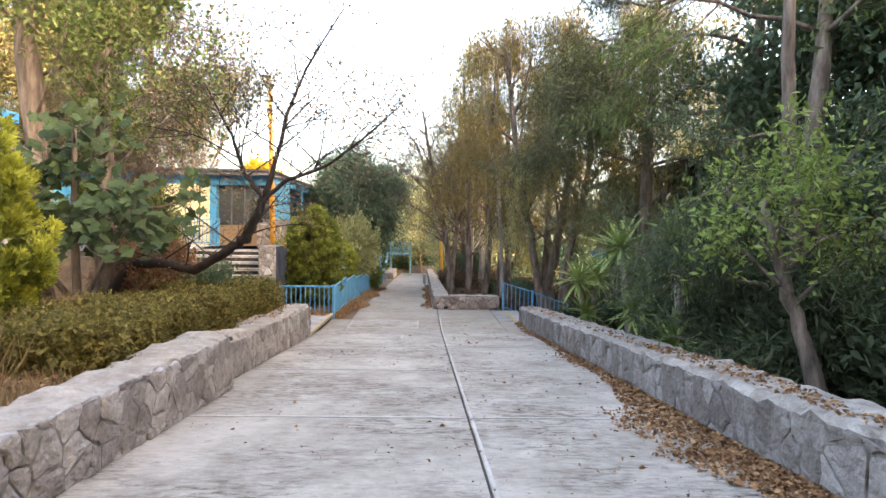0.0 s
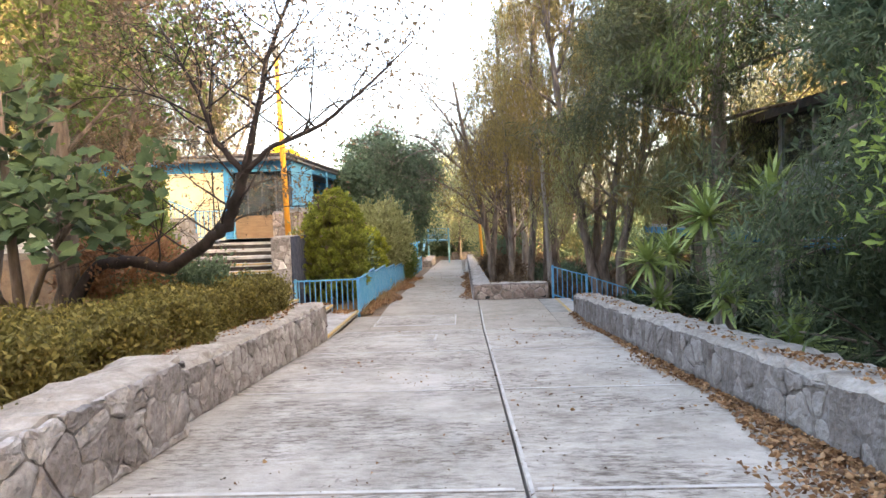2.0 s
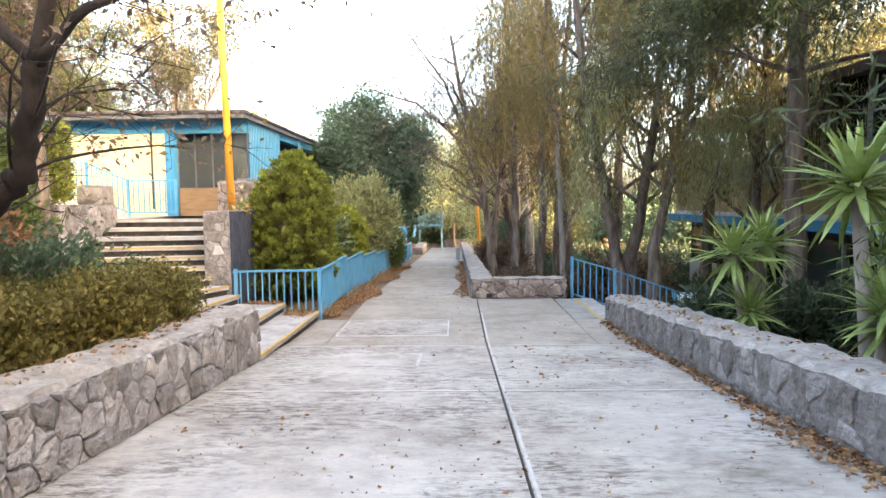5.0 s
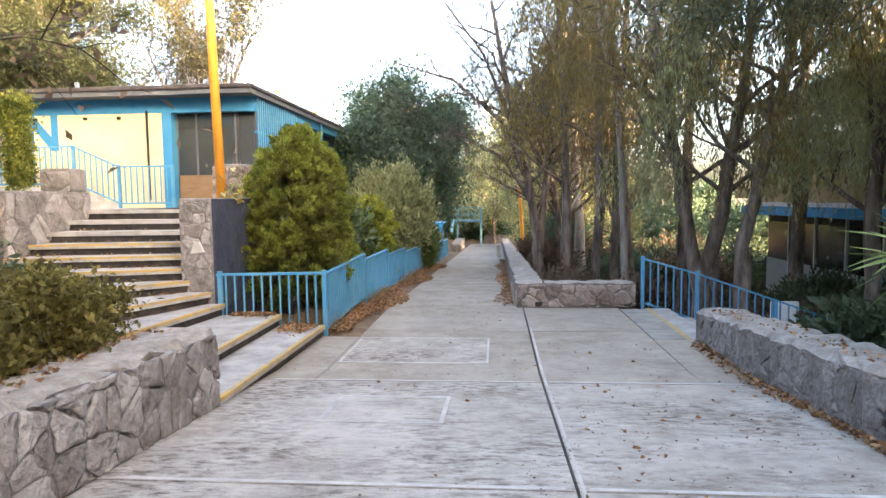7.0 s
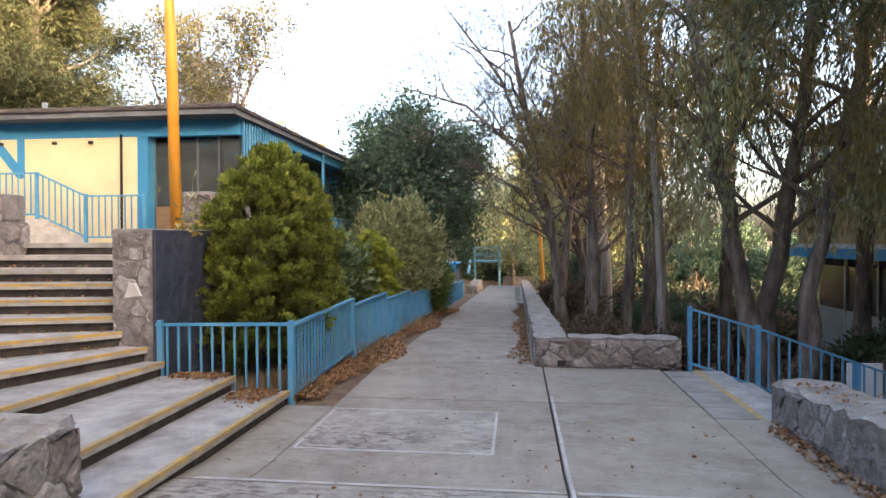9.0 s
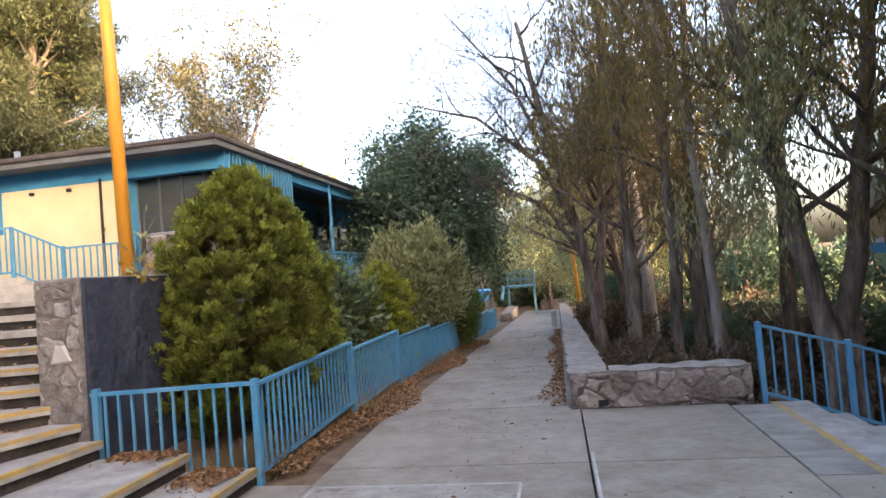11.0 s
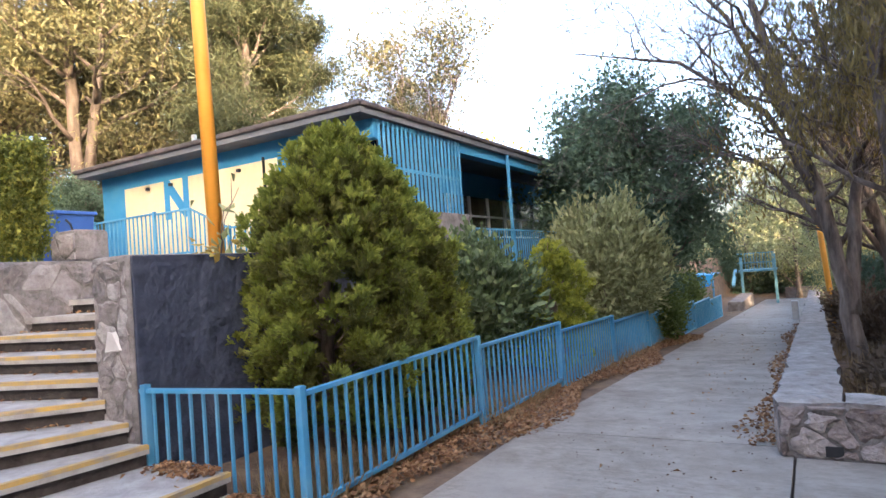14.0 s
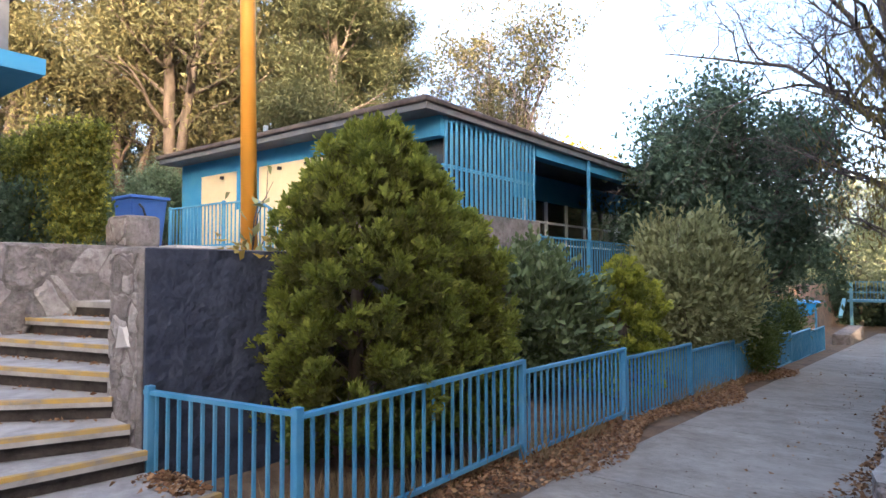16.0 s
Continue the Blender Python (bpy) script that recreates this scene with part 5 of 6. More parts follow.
# leaning dark tree over the bed
tree("leaning_tree", "dark crooked tree leaning over the low wall, nearly bare",
     [([(-5.6, 11.0, 1.0), (-5.0, 11.1, 1.85), (-4.4, 10.9, 1.86), (-3.85, 10.85, 1.75), (-3.2, 10.5, 2.1), (-2.85, 10.3, 2.3), (-2.62, 10.05, 2.65), (-2.46, 9.9, 2.95)], 0.09, 0.066),
      ([(-2.46, 9.9, 2.95), (-2.25, 9.8, 3.6), (-2.1, 9.8, 4.25), (-1.85, 9.9, 4.95), (-1.3, 10.0, 5.9)], 0.045, 0.012),
      ([(-2.46, 9.9, 2.95), (-2.08, 9.8, 3.22), (-1.49, 9.8, 3.45), (-0.91, 9.8, 3.9), (-0.4, 9.9, 4.4)], 0.036, 0.009),
      ([(-2.46, 9.9, 2.92), (-2.75, 9.8, 3.3), (-2.95, 9.8, 3.9), (-3.4, 9.9, 4.7)], 0.042, 0.012)],
     BARK_DARK, L_WITHER, 31, limb=(13, 1.35, 0.018), depth=2, per_tip=2, spread=0.14, size=0.06, aspect=0.5, reach=(0.25, 0.95), up=-0.02)


def fig_tree(label, trunks, seed, leaves, size):
    """A low tree with big five-lobed leaves at the ends of its twigs."""
    rg = np.random.default_rng(seed)
    e = thing("fig_tree", trunks[0][0][0], label, "tree")
    wood, tips = Acc(), []
    for pts, r0, r1 in trunks:
        wood.tube(pts, [r0 + (r1 - r0) * i / (len(pts) - 1) for i in range(len(pts))], 8)
        for j in range(9):
            s = 0.35 + 0.65 * (j + rg.random()) / 9
            i = min(int(s * (len(pts) - 1)), len(pts) - 2)
            q = Vector(pts[i]).lerp(Vector(pts[i + 1]), s * (len(pts) - 1) - i)
            w = 2.4 * j + rg.random()
            limbs(rg, wood, tips, q, (math.cos(w), math.sin(w), 0.35), 0.75, 0.022, 1, 0.25)
    part("trunk", wood, BARK, e, smooth=True)
    lobes = [(0.0, 0.10), (0.16, 0.42), (0.42, 0.30), (0.52, 0.62), (0.72, 0.30), (0.78, 0.24), (1.0, 0.0)]
    edge = [(u, v * 0.75) for u, v in lobes] + [(u, -v * 0.75) for u, v in reversed(lobes[:-1])]
    a_ = Acc()
    for j in range(leaves):
        p, d0 = tips[rg.integers(0, len(tips))]
        ln = size * rg.uniform(0.65, 1.25)
        d = (Vector(d0) * 0.5 + Vector(rg.normal(size=3)) * 0.6 + Vector((0.3, -0.4, -0.15))).normalized()
        n = (Vector((0.25, -0.55, 0.75)) + Vector(rg.normal(size=3)) * 0.35)
        n = (n - d * n.dot(d)).normalized()
        s = n.cross(d)
        c = p + Vector(rg.normal(size=3)) * 0.09
        vs = [c + d * 0.45 * ln] + [c + d * u * ln + s * v * ln + n * ln * (0.10 - 0.25 * u * u - 0.18 * abs(v)) for u, v in edge]
        a_.add(vs, [(0, i, i + 1) for i in range(1, len(edge))] + [(0, len(edge), 1)])
    part("crown", a_, L_FIG, e, "big lobed leaves")
    return e


fig_tree("low tree with big dark-green lobed leaves", [([(-5.3, 9.9, 1.0), (-5.3, 9.8, 2.2), (-5.25, 9.7, 3.2), (-5.2, 9.6, 4.0)], 0.07, 0.03), ([(-5.3, 9.9, 1.1), (-4.8, 9.7, 2.0), (-4.15, 9.6, 2.75)], 0.05, 0.02), ([(-5.3, 9.9, 1.2), (-5.9, 9.4, 2.3), (-6.2, 9.2, 3.2)], 0.05, 0.02)], 32, 620, 0.24)
tree("tall_tree", "two tall rough brown trunks with thin twigs", [([(-6.3, 10.6, 1.0), (-6.3, 10.6, 3.2), (-6.5, 10.6, 5.8), (-6.6, 10.6, 9.0)], 0.22, 0.13), ([(-5.6, 11.2, 1.0), (-5.5, 11.2, 3.0), (-5.6, 11.2, 5.5), (-5.4, 11.2, 9.0)], 0.17, 0.09)],
     BARK, L_GREEN, 33, limb=(12, 1.8, 0.035), depth=2, per_tip=13, spread=0.22, size=0.11, aspect=0.5, reach=(0.3, 1.0))

tree("tall_tree", "thin tree with dull brown withered leaves", [([(-7.0, 14.2, 1.0), (-6.9, 14.2, 3.5), (-6.6, 14.2, 7.0)], 0.12, 0.04), ([(-6.95, 14.2, 2.2), (-5.9, 14.0, 4.4), (-5.0, 13.8, 6.2)], 0.08, 0.025)],
     BARK, L_WITHER, 34, limb=(11, 1.7, 0.03), depth=2, per_tip=18, spread=0.25, size=0.08, aspect=0.45, reach=(0.35, 1.0))

tree("tall_tree", "tall rough grey-brown trunk rising beside the stairs", [([(-7.1, 16.76, 0.6), (-7.08, 16.77, 3.0), (-7.2, 16.8, 6.0), (-7.3, 16.9, 9.5)], 0.18, 0.11)],
     BARK, L_FEATHER, 36, limb=(8, 1.8, 0.04), depth=2, per_tip=9, spread=0.2, size=0.1, aspect=0.4, reach=(0.62, 1.0))

# yuccas on the bank
yucca("tall branching yucca with stiff green blades", (4.1, 12.3, -0.1), [(3.85, 12.2, 2.2, 0.75), (4.0, 11.9, 1.0, 0.6), (4.5, 12.6, 1.5, 0.65)], 41)
yucca("yucca with a single high rosette", (5.6, 13.6, -0.4), [(5.45, 13.5, 2.45, 0.85), (5.8, 13.9, 1.5, 0.7)], 42)
yucca("yucca with several low rosettes", (3.7, 14.0, -0.1), [(3.45, 13.9, 1.4, 0.6), (3.95, 14.2, 1.5, 0.6), (3.6, 13.8, 0.7, 0.55)], 43)
yucca("low spreading yucca beside the wall", (4.0, 9.8, 0.2), [(3.95, 9.8, 0.65, 0.65)], 44)

# ---------------------------------------------------------------- trees behind the end wall
T = dict(group="trees behind the wall")
bare = tree("bare_tree", "leafless branching tree behind the end wall", [([(1.35, 27, -0.8), (1.15, 27, 0.8), (0.85, 27, 2.6), (0.35, 27, 4.9), (-0.1, 27, 7.5)], 0.17, 0.05), ([(1.2, 27, 0.4), (1.5, 27.2, 3), (1.6, 27.3, 6.5)], 0.12, 0.04), ([(0.85, 27, 2.6), (0.2, 27, 4.1), (-1.2, 26.8, 5.3), (-3.2, 26.6, 5.9)], 0.08, 0.012), ([(0.5, 27, 4.0), (-0.3, 27, 6.0), (-1.8, 27, 8.0)], 0.07, 0.012), ([(1.0, 27, 1.8), (0.2, 27, 3.1), (-1.0, 27, 3.8)], 0.06, 0.01)],
     BARK, L_RUST, 51, limb=(11, 2.3, 0.05), depth=3, per_tip=0, kids=(4, 5), up=0.04, wiggle=0.5, reach=(0.3, 1.0), **T)
for i, (x, y, dx, h, bark, r) in enumerate([(1.85, 25.2, -0.2, 9, BARK, 0.13), (2.45, 24.4, 0.15, 9.5, BARK, 0.14), (2.1, 28.5, 0.3, 10, BARK_PALE, 0.15), (3.6, 26.5, -0.4, 10, BARK, 0.17), (3.0, 31.5, -0.5, 11, BARK_PALE, 0.2), (3.1, 25.7, 0.3, 9.5, BARK, 0.13), (5.2, 26.8, 0.4, 10.5, BARK, 0.18), (7.4, 25.0, 0.3, 11, BARK, 0.19)]):
    tree("willow", "old willow with drooping yellowish strands", [([(x, y, ground_z(x, y) - 0.2), (x + dx * 0.3, y, h * 0.3), (x + dx, y + 0.3, h * 0.65), (x + dx * 1.8, y, h)], r, 0.04)],
         bark, L_WILLOW, 60 + i, limb=(9, 2.2, 0.05), depth=2, per_tip=(12 if i in (0, 2) else 24 if i == 1 else 32), spread=0.26, size=0.12, aspect=0.24, style='hang', reach=(0.22 if i < 5 else 0.42, 1.0), category="tree", **T)
tree("eucalyptus", "slim pale eucalyptus with peeling bark", [([(2.98, 23.5, -0.8), (2.95, 23.5, 1.0), (2.78, 23.5, 3.9), (2.3, 23.5, 6.2), (1.9, 23.5, 9.5)], 0.10, 0.04)],
     BARK_PALE, L_OLIVE, 71, limb=(6, 1.8, 0.04), depth=2, per_tip=10, spread=0.3, size=0.14, aspect=0.2, reach=(0.5, 1.0), **T)
for i, (pts, r) in enumerate([([(4.25, 22, -1.0), (4.05, 22, 0.8), (3.6, 22, 2.9), (3.25, 22, 5.0), (2.7, 22, 9.0)], 0.19), ([(4.4, 22.2, -1.0), (4.5, 22.2, 0.6), (5.0, 22, 4.1), (5.4, 22, 9.5)], 0.2), ([(4.75, 21.3, -1.0), (4.8, 21.3, 1.0), (5.5, 21.3, 4.5), (5.9, 21.5, 9)], 0.17), ([(7.0, 21.0, -1.6), (7.0, 21, 2), (7.4, 21, 9.5)], 0.18)]):
    tree("casuarina", "thick dark-stemmed tree with drooping needles", [(pts, r, 0.06)], BARK, L_OLIVE if i % 2 else L_WILLOW, 80 + i, limb=(15, 2.5, 0.06), depth=2, per_tip=30, spread=0.3, size=0.15, aspect=0.17,
         style='hang', reach=(0.42, 1.0), **T)
# trees on the bank beside the walk
tree("casuarina", "dark feathery tree overhanging the walk", [([(5.3, 8.8, -0.5), (5.2, 8.8, 2), (5.1, 8.8, 5), (5.0, 8.8, 9)], 0.16, 0.05)], BARK, L_FEATHER, 91, limb=(18, 1.6, 0.04), depth=2, per_tip=22, spread=0.2, size=0.17, aspect=0.12, style='needle', droop=0.45, reach=(0.12, 0.52), up=0.0)
tree("tree", "leaning pale-stemmed tree with light-green leaves", [([(4.35, 6.3, -0.2), (4.1, 6.6, 1.3), (3.95, 6.8, 2.0), (3.8, 7.0, 2.9)], 0.11, 0.04)], BARK, L_LIGHT, 92, limb=(8, 1.1, 0.03), depth=2, per_tip=5, spread=0.16, size=0.10, aspect=0.38, reach=(0.5, 1.0))
for i, (x, y, h) in enumerate([(6.6, 18.4, 13), (7.6, 14.5, 13), (7.0, 11.0, 14)]):
    tree("casuarina", "tall dark casuarina on the bank", [([(x, y, -1.9), (x - 0.1, y, h * 0.3), (x + 0.1, y, h * 0.65), (x, y, h)], 0.22, 0.05)], BARK, L_PINE if i % 2 == 0 else L_GREEN, 95 + i, limb=(20, 3.2, 0.06), depth=2, per_tip=64 if i == 0 else 24 if i == 1 else 6, spread=0.3, size=0.2, aspect=0.14,
         style='needle', droop=0.35, reach=(0.3 if i == 0 else 0.42, 1.0), up=0.0, group="casuarinas on the bank")

# ---------------------------------------------------------------- woods behind and around
big = tree("tree", "dense dark-green rounded tree beside the walk", [([(-3.3, 31.4, -0.5), (-3.2, 31.4, 1.6), (-3.0, 31.5, 3.6), (-2.9, 31.4, 5.2)], 0.2, 0.06), ([(-3.25, 31.4, 0.6), (-4.0, 31.2, 2.2), (-4.4, 31.2, 4.4)], 0.12, 0.05)], BARK, L_DARK, 101, limb=(22, 2.0, 0.06), depth=2, per_tip=22, spread=0.28, size=0.15, aspect=0.42, reach=(0.2, 1.0), up=0.0)
euc = tree("eucalyptus", "tall golden-leaved eucalyptus with pale branches", [([(-19, 25.5, 1.2), (-18.8, 25.5, 5), (-19.2, 25.5, 9), (-18.8, 25.5, 14)], 0.3, 0.08), ([(-18.9, 25.5, 4), (-17.7, 25.5, 8), (-16.9, 25.5, 12)], 0.18, 0.05)], BARK_EUC, L_EUC, 111, limb=(14, 2.8, 0.08), depth=2, per_tip=17, spread=0.42, size=0.22, aspect=0.3, reach=(0.3, 1.0), group="woods")
pine = tree("pine", "tall dark pine behind the building", [([(-15.4, 29.3, 0.8), (-15.4, 29.3, 6), (-15.3, 29.3, 14)], 0.28, 0.06)], BARK, L_PINE, 112, limb=(28, 2.6, 0.07), depth=2, per_tip=44, spread=0.36, size=0.26, aspect=0.17, style='needle', reach=(0.2, 1.0), group="woods")
thin = tree("bare_tree", "tall thin tree with few brown leaves", [([(-12.4, 34.5, 0), (-12.3, 34.5, 5), (-12.5, 34.5, 11)], 0.15, 0.03), ([(-12.3, 34.5, 3.5), (-11.1, 34.5, 6.5), (-9.9, 34.5, 9.0)], 0.10, 0.025), ([(-12.3, 34.5, 3), (-13.6, 34.5, 6.2), (-14.9, 34.5, 9.2)], 0.10, 0.025)], BARK, L_EUC, 113, limb=(15, 3.0, 0.05), depth=3, per_tip=3, kids=(3, 3), spread=0.2, size=0.15, aspect=0.5, reach=(0.25, 1.0), up=0.16, group="woods")
yel = tree("tree", "tree with bright yellow leaves behind the roof", [([(-8.6, 33.5, 0.5), (-8.6, 33.5, 3), (-8.4, 33.5, 5.25)], 0.15, 0.05)], BARK, L_YELLOW, 114, limb=(10, 0.8, 0.05), depth=2, per_tip=14, spread=0.25, size=0.2, aspect=0.5, reach=(0.7, 1.0), group="woods")
olive = tree("willow", "yellow-green feathery tree at the end of the walk", [([(2.2, 47, -1.8), (2.1, 47, 2), (1.9, 47, 7.5)], 0.2, 0.05)], BARK, L_OLIVE, 115, limb=(16, 2.6, 0.06), depth=2, per_tip=22, spread=0.34, size=0.2, aspect=0.28, reach=(0.15, 1.0), group="woods")
rng = np.random.default_rng(5)


def stand(ob, spots):
    """Copies of a tree at (x, y, z, turn, size)."""
    o = Vector(ob.location)
    for x, y, z, turn, size in spots:
        c = copy_thing(ob, Matrix.Translation((x, y, z)))
        c.matrix_basis = Matrix.Translation((x, y, z)) @ Matrix.Rotation(turn, 4, 'Z') @ Matrix.Scale(size, 4)


stand(euc, [(-26, 27, 0.8, 1, 1.0), (-22, 33, 0.8, 2, 1.1), (-30, 21, 0.5, 4, 1.1), (-24, 22.5, 0.9, 4.5, 0.95), (17, 36, -2.5, 0.4, 1.1), (-36, 24, 0, 1.2, 1.2)])
stand(pine, [(-18.5, 33.5, 0.5, 1, 1.0), (-28, 33, 0.5, 2, 1.1), (4.5, 45, -2.5, 3, 0.9), (-33, 30, 0, 1, 1.1)])
stand(thin, [(-15, 40, 0, 2, 0.9), (0.5, 64, -2.5, 1, 0.6), (4.8, 34, -2.0, 2.5, 0.8), (-22, 29, 0.5, 2.2, 0.95)])
stand(big, [(-6, 62, -2.5, 2, 0.9), (-3.8, 68, -2.5, 1, 0.95), (2.5, 52, -2.4, 3, 0.8), (-7.0, 52, -1.8, 0.5, 0.8), (1.5, 72, -2.5, 4, 1.0), (-12, 72, -2.5, 5, 1.0), (6, 62, -2.5, 0.7, 1.1), (4.2, 30, -2.3, 2, 0.35), (2.6, 36, -1.9, 2, 0.5), (-16.5, 24, 1.4, 1, 0.5), (-18, 21.5, 1.5, 2, 0.5), (-21, 23, 1.2, 3, 0.6), (-14.8, 20.8, 1.7, 4, 0.38)])
stand(bare, [(2.3, 30.0, -1.2, 0.5, 0.95), (3.4, 34.5, -1.6, 1.2, 0.95)])
stand(olive, [(-0.2, 60, -2.4, 1, 0.95), (-3.4, 64, -2.4, 2, 1.0), (3.4, 56, -2.4, 3, 1.0), (1.4, 69, -2.4, 4, 1.2), (-7, 58, -2.4, 5, 0.8), (5.5, 52, -2.4, 0.4, 1.1), (2.6, 40, -2.1, 2.0, 0.75)])
# low trees added on the sunny side of the lower court to shade the ground
stand(big, [(19, 37, -2.6, 1.3, 0.8), (21, 41.5, -2.6, 2.3, 1.0), (23, 46, -2.6, 4.1, 1.05), (18.5, 45.5, -2.6, 5.1, 0.9), (25, 51, -2.6, 1.9, 1.0)])
for i, (x, y, r_, h_) in enumerate([(4.6, 31.5, 1.4, 2.6), (6.8, 32.0, 1.6, 3.0), (9.0, 33.5, 1.8, 3.4), (5.4, 35.0, 1.5, 2.8), (7.6, 36.5, 1.8, 3.4), (3.2, 33.6, 1.1, 2.2), (10.5, 37.5, 1.9, 3.6), (4.0, 38.5, 1.4, 2.6), (6.6, 40.5, 1.8, 3.2), (12.5, 33.5, 1.8, 3.4), (2.4, 42.0, 1.1, 2.0), (9.5, 42.5, 2.0, 3.6)]):
    bush("shrub", "dark overgrown thicket beyond the trunks", (x, y, ground_z(x, y) - 0.05), r_, h_ * 0.62, L_WITHER if i % 2 else L_SHADE, 6500, 0.2, 0.42, 220 + i, group="thicket", depth=0.5, lumps=18)
for i, (x, y, r_, h_, lm) in enumerate([(-4.1, 30.0, 1.0, 1.7, L_OLIVE), (-3.6, 33.2, 1.0, 1.8, L_DARK), (-4.4, 35.5, 1.2, 2.2, L_DARK), (-3.6, 37.5, 1.0, 1.7, L_GREEN), (-4.6, 39.5, 1.2, 2.2, L_DARK), (-4.6, 43.5, 1.2, 2.0, L_DARK), (-5.2, 32.6, 1.1, 2.8, L_DARK)]):
    bush("shrub", "dense dark shrub behind the lower railing", (x, y, ground_z(x, y) - 0.1), r_, h_, lm, 8000, 0.13, 0.42, 240 + i, group="shrubs behind the railing", depth=0.45, lumps=18)
# unseen trees added behind the camera and on the sunny side, blocking the low sun
stand(big, [(x, y, -0.5, i * 1.3, s) for i, (x, y, s) in enumerate([(-6, -12, 1.9), (2, -15, 1.9), (9, -12, 1.9), (-14, -18, 1.9), (14, -6, 1.9)])])
stand(pine, [(-34, 8, 0, 1, 1.1), (-38, 15, 0, 4, 1.1), (13, 4, -2, 1, 1), (14, 12, -2, 2, 1)])
stand(big, [(12, -2, -2, 0.4, 1.9), (17, 1, -2, 1.4, 2.0), (19, 8, -2, 2.4, 1.9), (21, -8, -2, 3.4, 2.2), (16, -12, -2, 4.4, 2.2), (11, 7, -2, 5.0, 1.6), (9.5, 1.5, -2, 0.8, 1.7), (9.5, -4.5, -1, 1.8, 1.7), (6.5, -5, -0.5, 2.2, 1.3), (14, -9.5, -1, 3.8, 1.9), (10.5, 12.5, -2, 2.9, 1.6)])
for i in range(11):
    bush("shrub", "dark wood edge closing the far end of the walk", (-11 + i * 2.0, 63 + 3 * (i % 3), -2.7), 1.8, 3.4 + (i % 4) * 0.5, L_DARK, 4000, 0.35, 0.5, 170 + i, group="far wood edge", depth=0.4)
for i in range(15):
    bush("shrub", "dark wood edge closing the view across the lower court", (11 + i * 2.3, 66 - i * 1.1 + 3 * (i % 2), -2.8), 2.2, 4.2 + (i % 4) * 0.6, L_DARK, 3500, 0.4, 0.5, 190 + i, group="far wood edge", depth=0.4)
# dark shrubs that fill the bank
for i, (x, y, r_, h_) in enumerate([(4.6, 3.0, 1.0, 1.6), (5.6, 5.2, 1.3, 2.2), (5.2, 7.6, 1.2, 2.4), (5.9, 9.2, 1.4, 3.0), (6.4, 11.4, 1.4, 3.0), (6.9, 13.4, 1.4, 2.6), (5.4, 15.6, 1.1, 1.7), (7.2, 16.6, 1.4, 2.2), (4.3, 16.0, 0.8, 1.0), (8.0, 19.0, 1.4, 2.0), (7.5, 21.8, 1.0, 2.1), (8.0, 24.2, 1.0, 2.3), (6.9, 23.6, 0.9, 1.7)]):
    bush("shrub", "dark overgrown shrub on the shaded bank", (x, y, ground_z(x, y) - 0.05), r_, h_ * 0.82, L_SHADE, 9000, 0.14, 0.42, 130 + i, group="shrubs on the bank", depth=0.45, lumps=18)
for i, (x, y, r_, h_) in enumerate([(1.6, 23.2, 0.5, 0.5), (2.6, 23.4, 0.6, 0.8), (3.4, 24.2, 0.8, 1.3), (1.7, 24.6, 0.5, 0.7), (5.3, 23.4, 1.0, 1.6), (1.8, 29, 0.8, 1.6), (6.4, 22.0, 1.0, 1.8), (1.6, 33, 0.8, 1.8)]):
    bush("shrub", "dry brown undergrowth between the trunks", (x, y, ground_z(x, y) - 0.05), r_, h_ * 0.75, L_WITHER, 2600, 0.13, 0.42, 150 + i, group="undergrowth", depth=0.5, lumps=16)


# ---------------------------------------------------------------- fallen leaves and dry grass
def scatter(name, label, spots, material, size, seed, lift=0.012, flat=0.25):
    """spots: (x, y, z) array."""
    r2 = np.random.default_rng(seed)
    n = len(spots)
    c = np.array(spots) + np.stack([np.zeros(n), np.zeros(n), r2.random(n) * lift + 0.008], 1)
    d = r2.normal(size=(n, 3)) * np.array([1, 1, flat])
    ln = size * r2.uniform(0.5, 1.3, n)
    ob = part(name, leaf_mesh(name, c, d, ln, ln * 0.6, material, r2, 0.3), material)
    return tagged(ob, label, "leaves", kind="stuff")


def strip(n, x, y0, y1, width, side, power=2.0, zf=path_z, seed=1):
    r2 = np.random.default_rng(seed)
    y = y0 + (y1 - y0) * r2.random(n)
    xx = x + side * width * r2.random(n) ** power * (0.7 + 0.3 * np.sin(y * 1.3))
    return np.stack([xx, y, [zf(v) for v in y]], 1)


scatter("fallen_leaves", "brown dead leaves heaped along the wall foot", np.concatenate([strip(3000, 2.64, -1, 3.4, 1.3, -1, 1.2, seed=1), strip(3200, 2.64, -1, 5, 1.05, -1, 1.3, seed=31), strip(3000, 2.64, -1, 6.5, 0.8, -1, 1.4, seed=32), strip(2200, 2.64, 3, 8.5, 0.5, -1, 1.6, seed=33), strip(900, 2.64, 6, 11, 0.34, -1, 1.8, seed=2), strip(1300, 2.64, 9, 17, 0.2, -1, 2, seed=3)]), LITTER, 0.055, 201, 0.05)
scatter("fallen_leaves", "brown dead leaves along the railing foot", np.concatenate([strip(9000, -2.5, 17.5, 31, 0.8, 1, 1.2, seed=4), strip(1500, -2.5, 17.42, 17.9, -1.3, 1, 1, seed=5), strip(2500, 0.3, 20, 34, 0.35, -1, 2, seed=6)]), LITTER, 0.055, 202, 0.06)
scatter("fallen_leaves", "scattered dead leaves on the concrete walk", np.concatenate([strip(300, 2.6, -1, 17, 5.0, -1, 1, seed=7), strip(120, 0.3, 17, 40, 2.2, -1, 1, seed=8)]), LITTER, 0.05, 203, 0.004, 0.1)
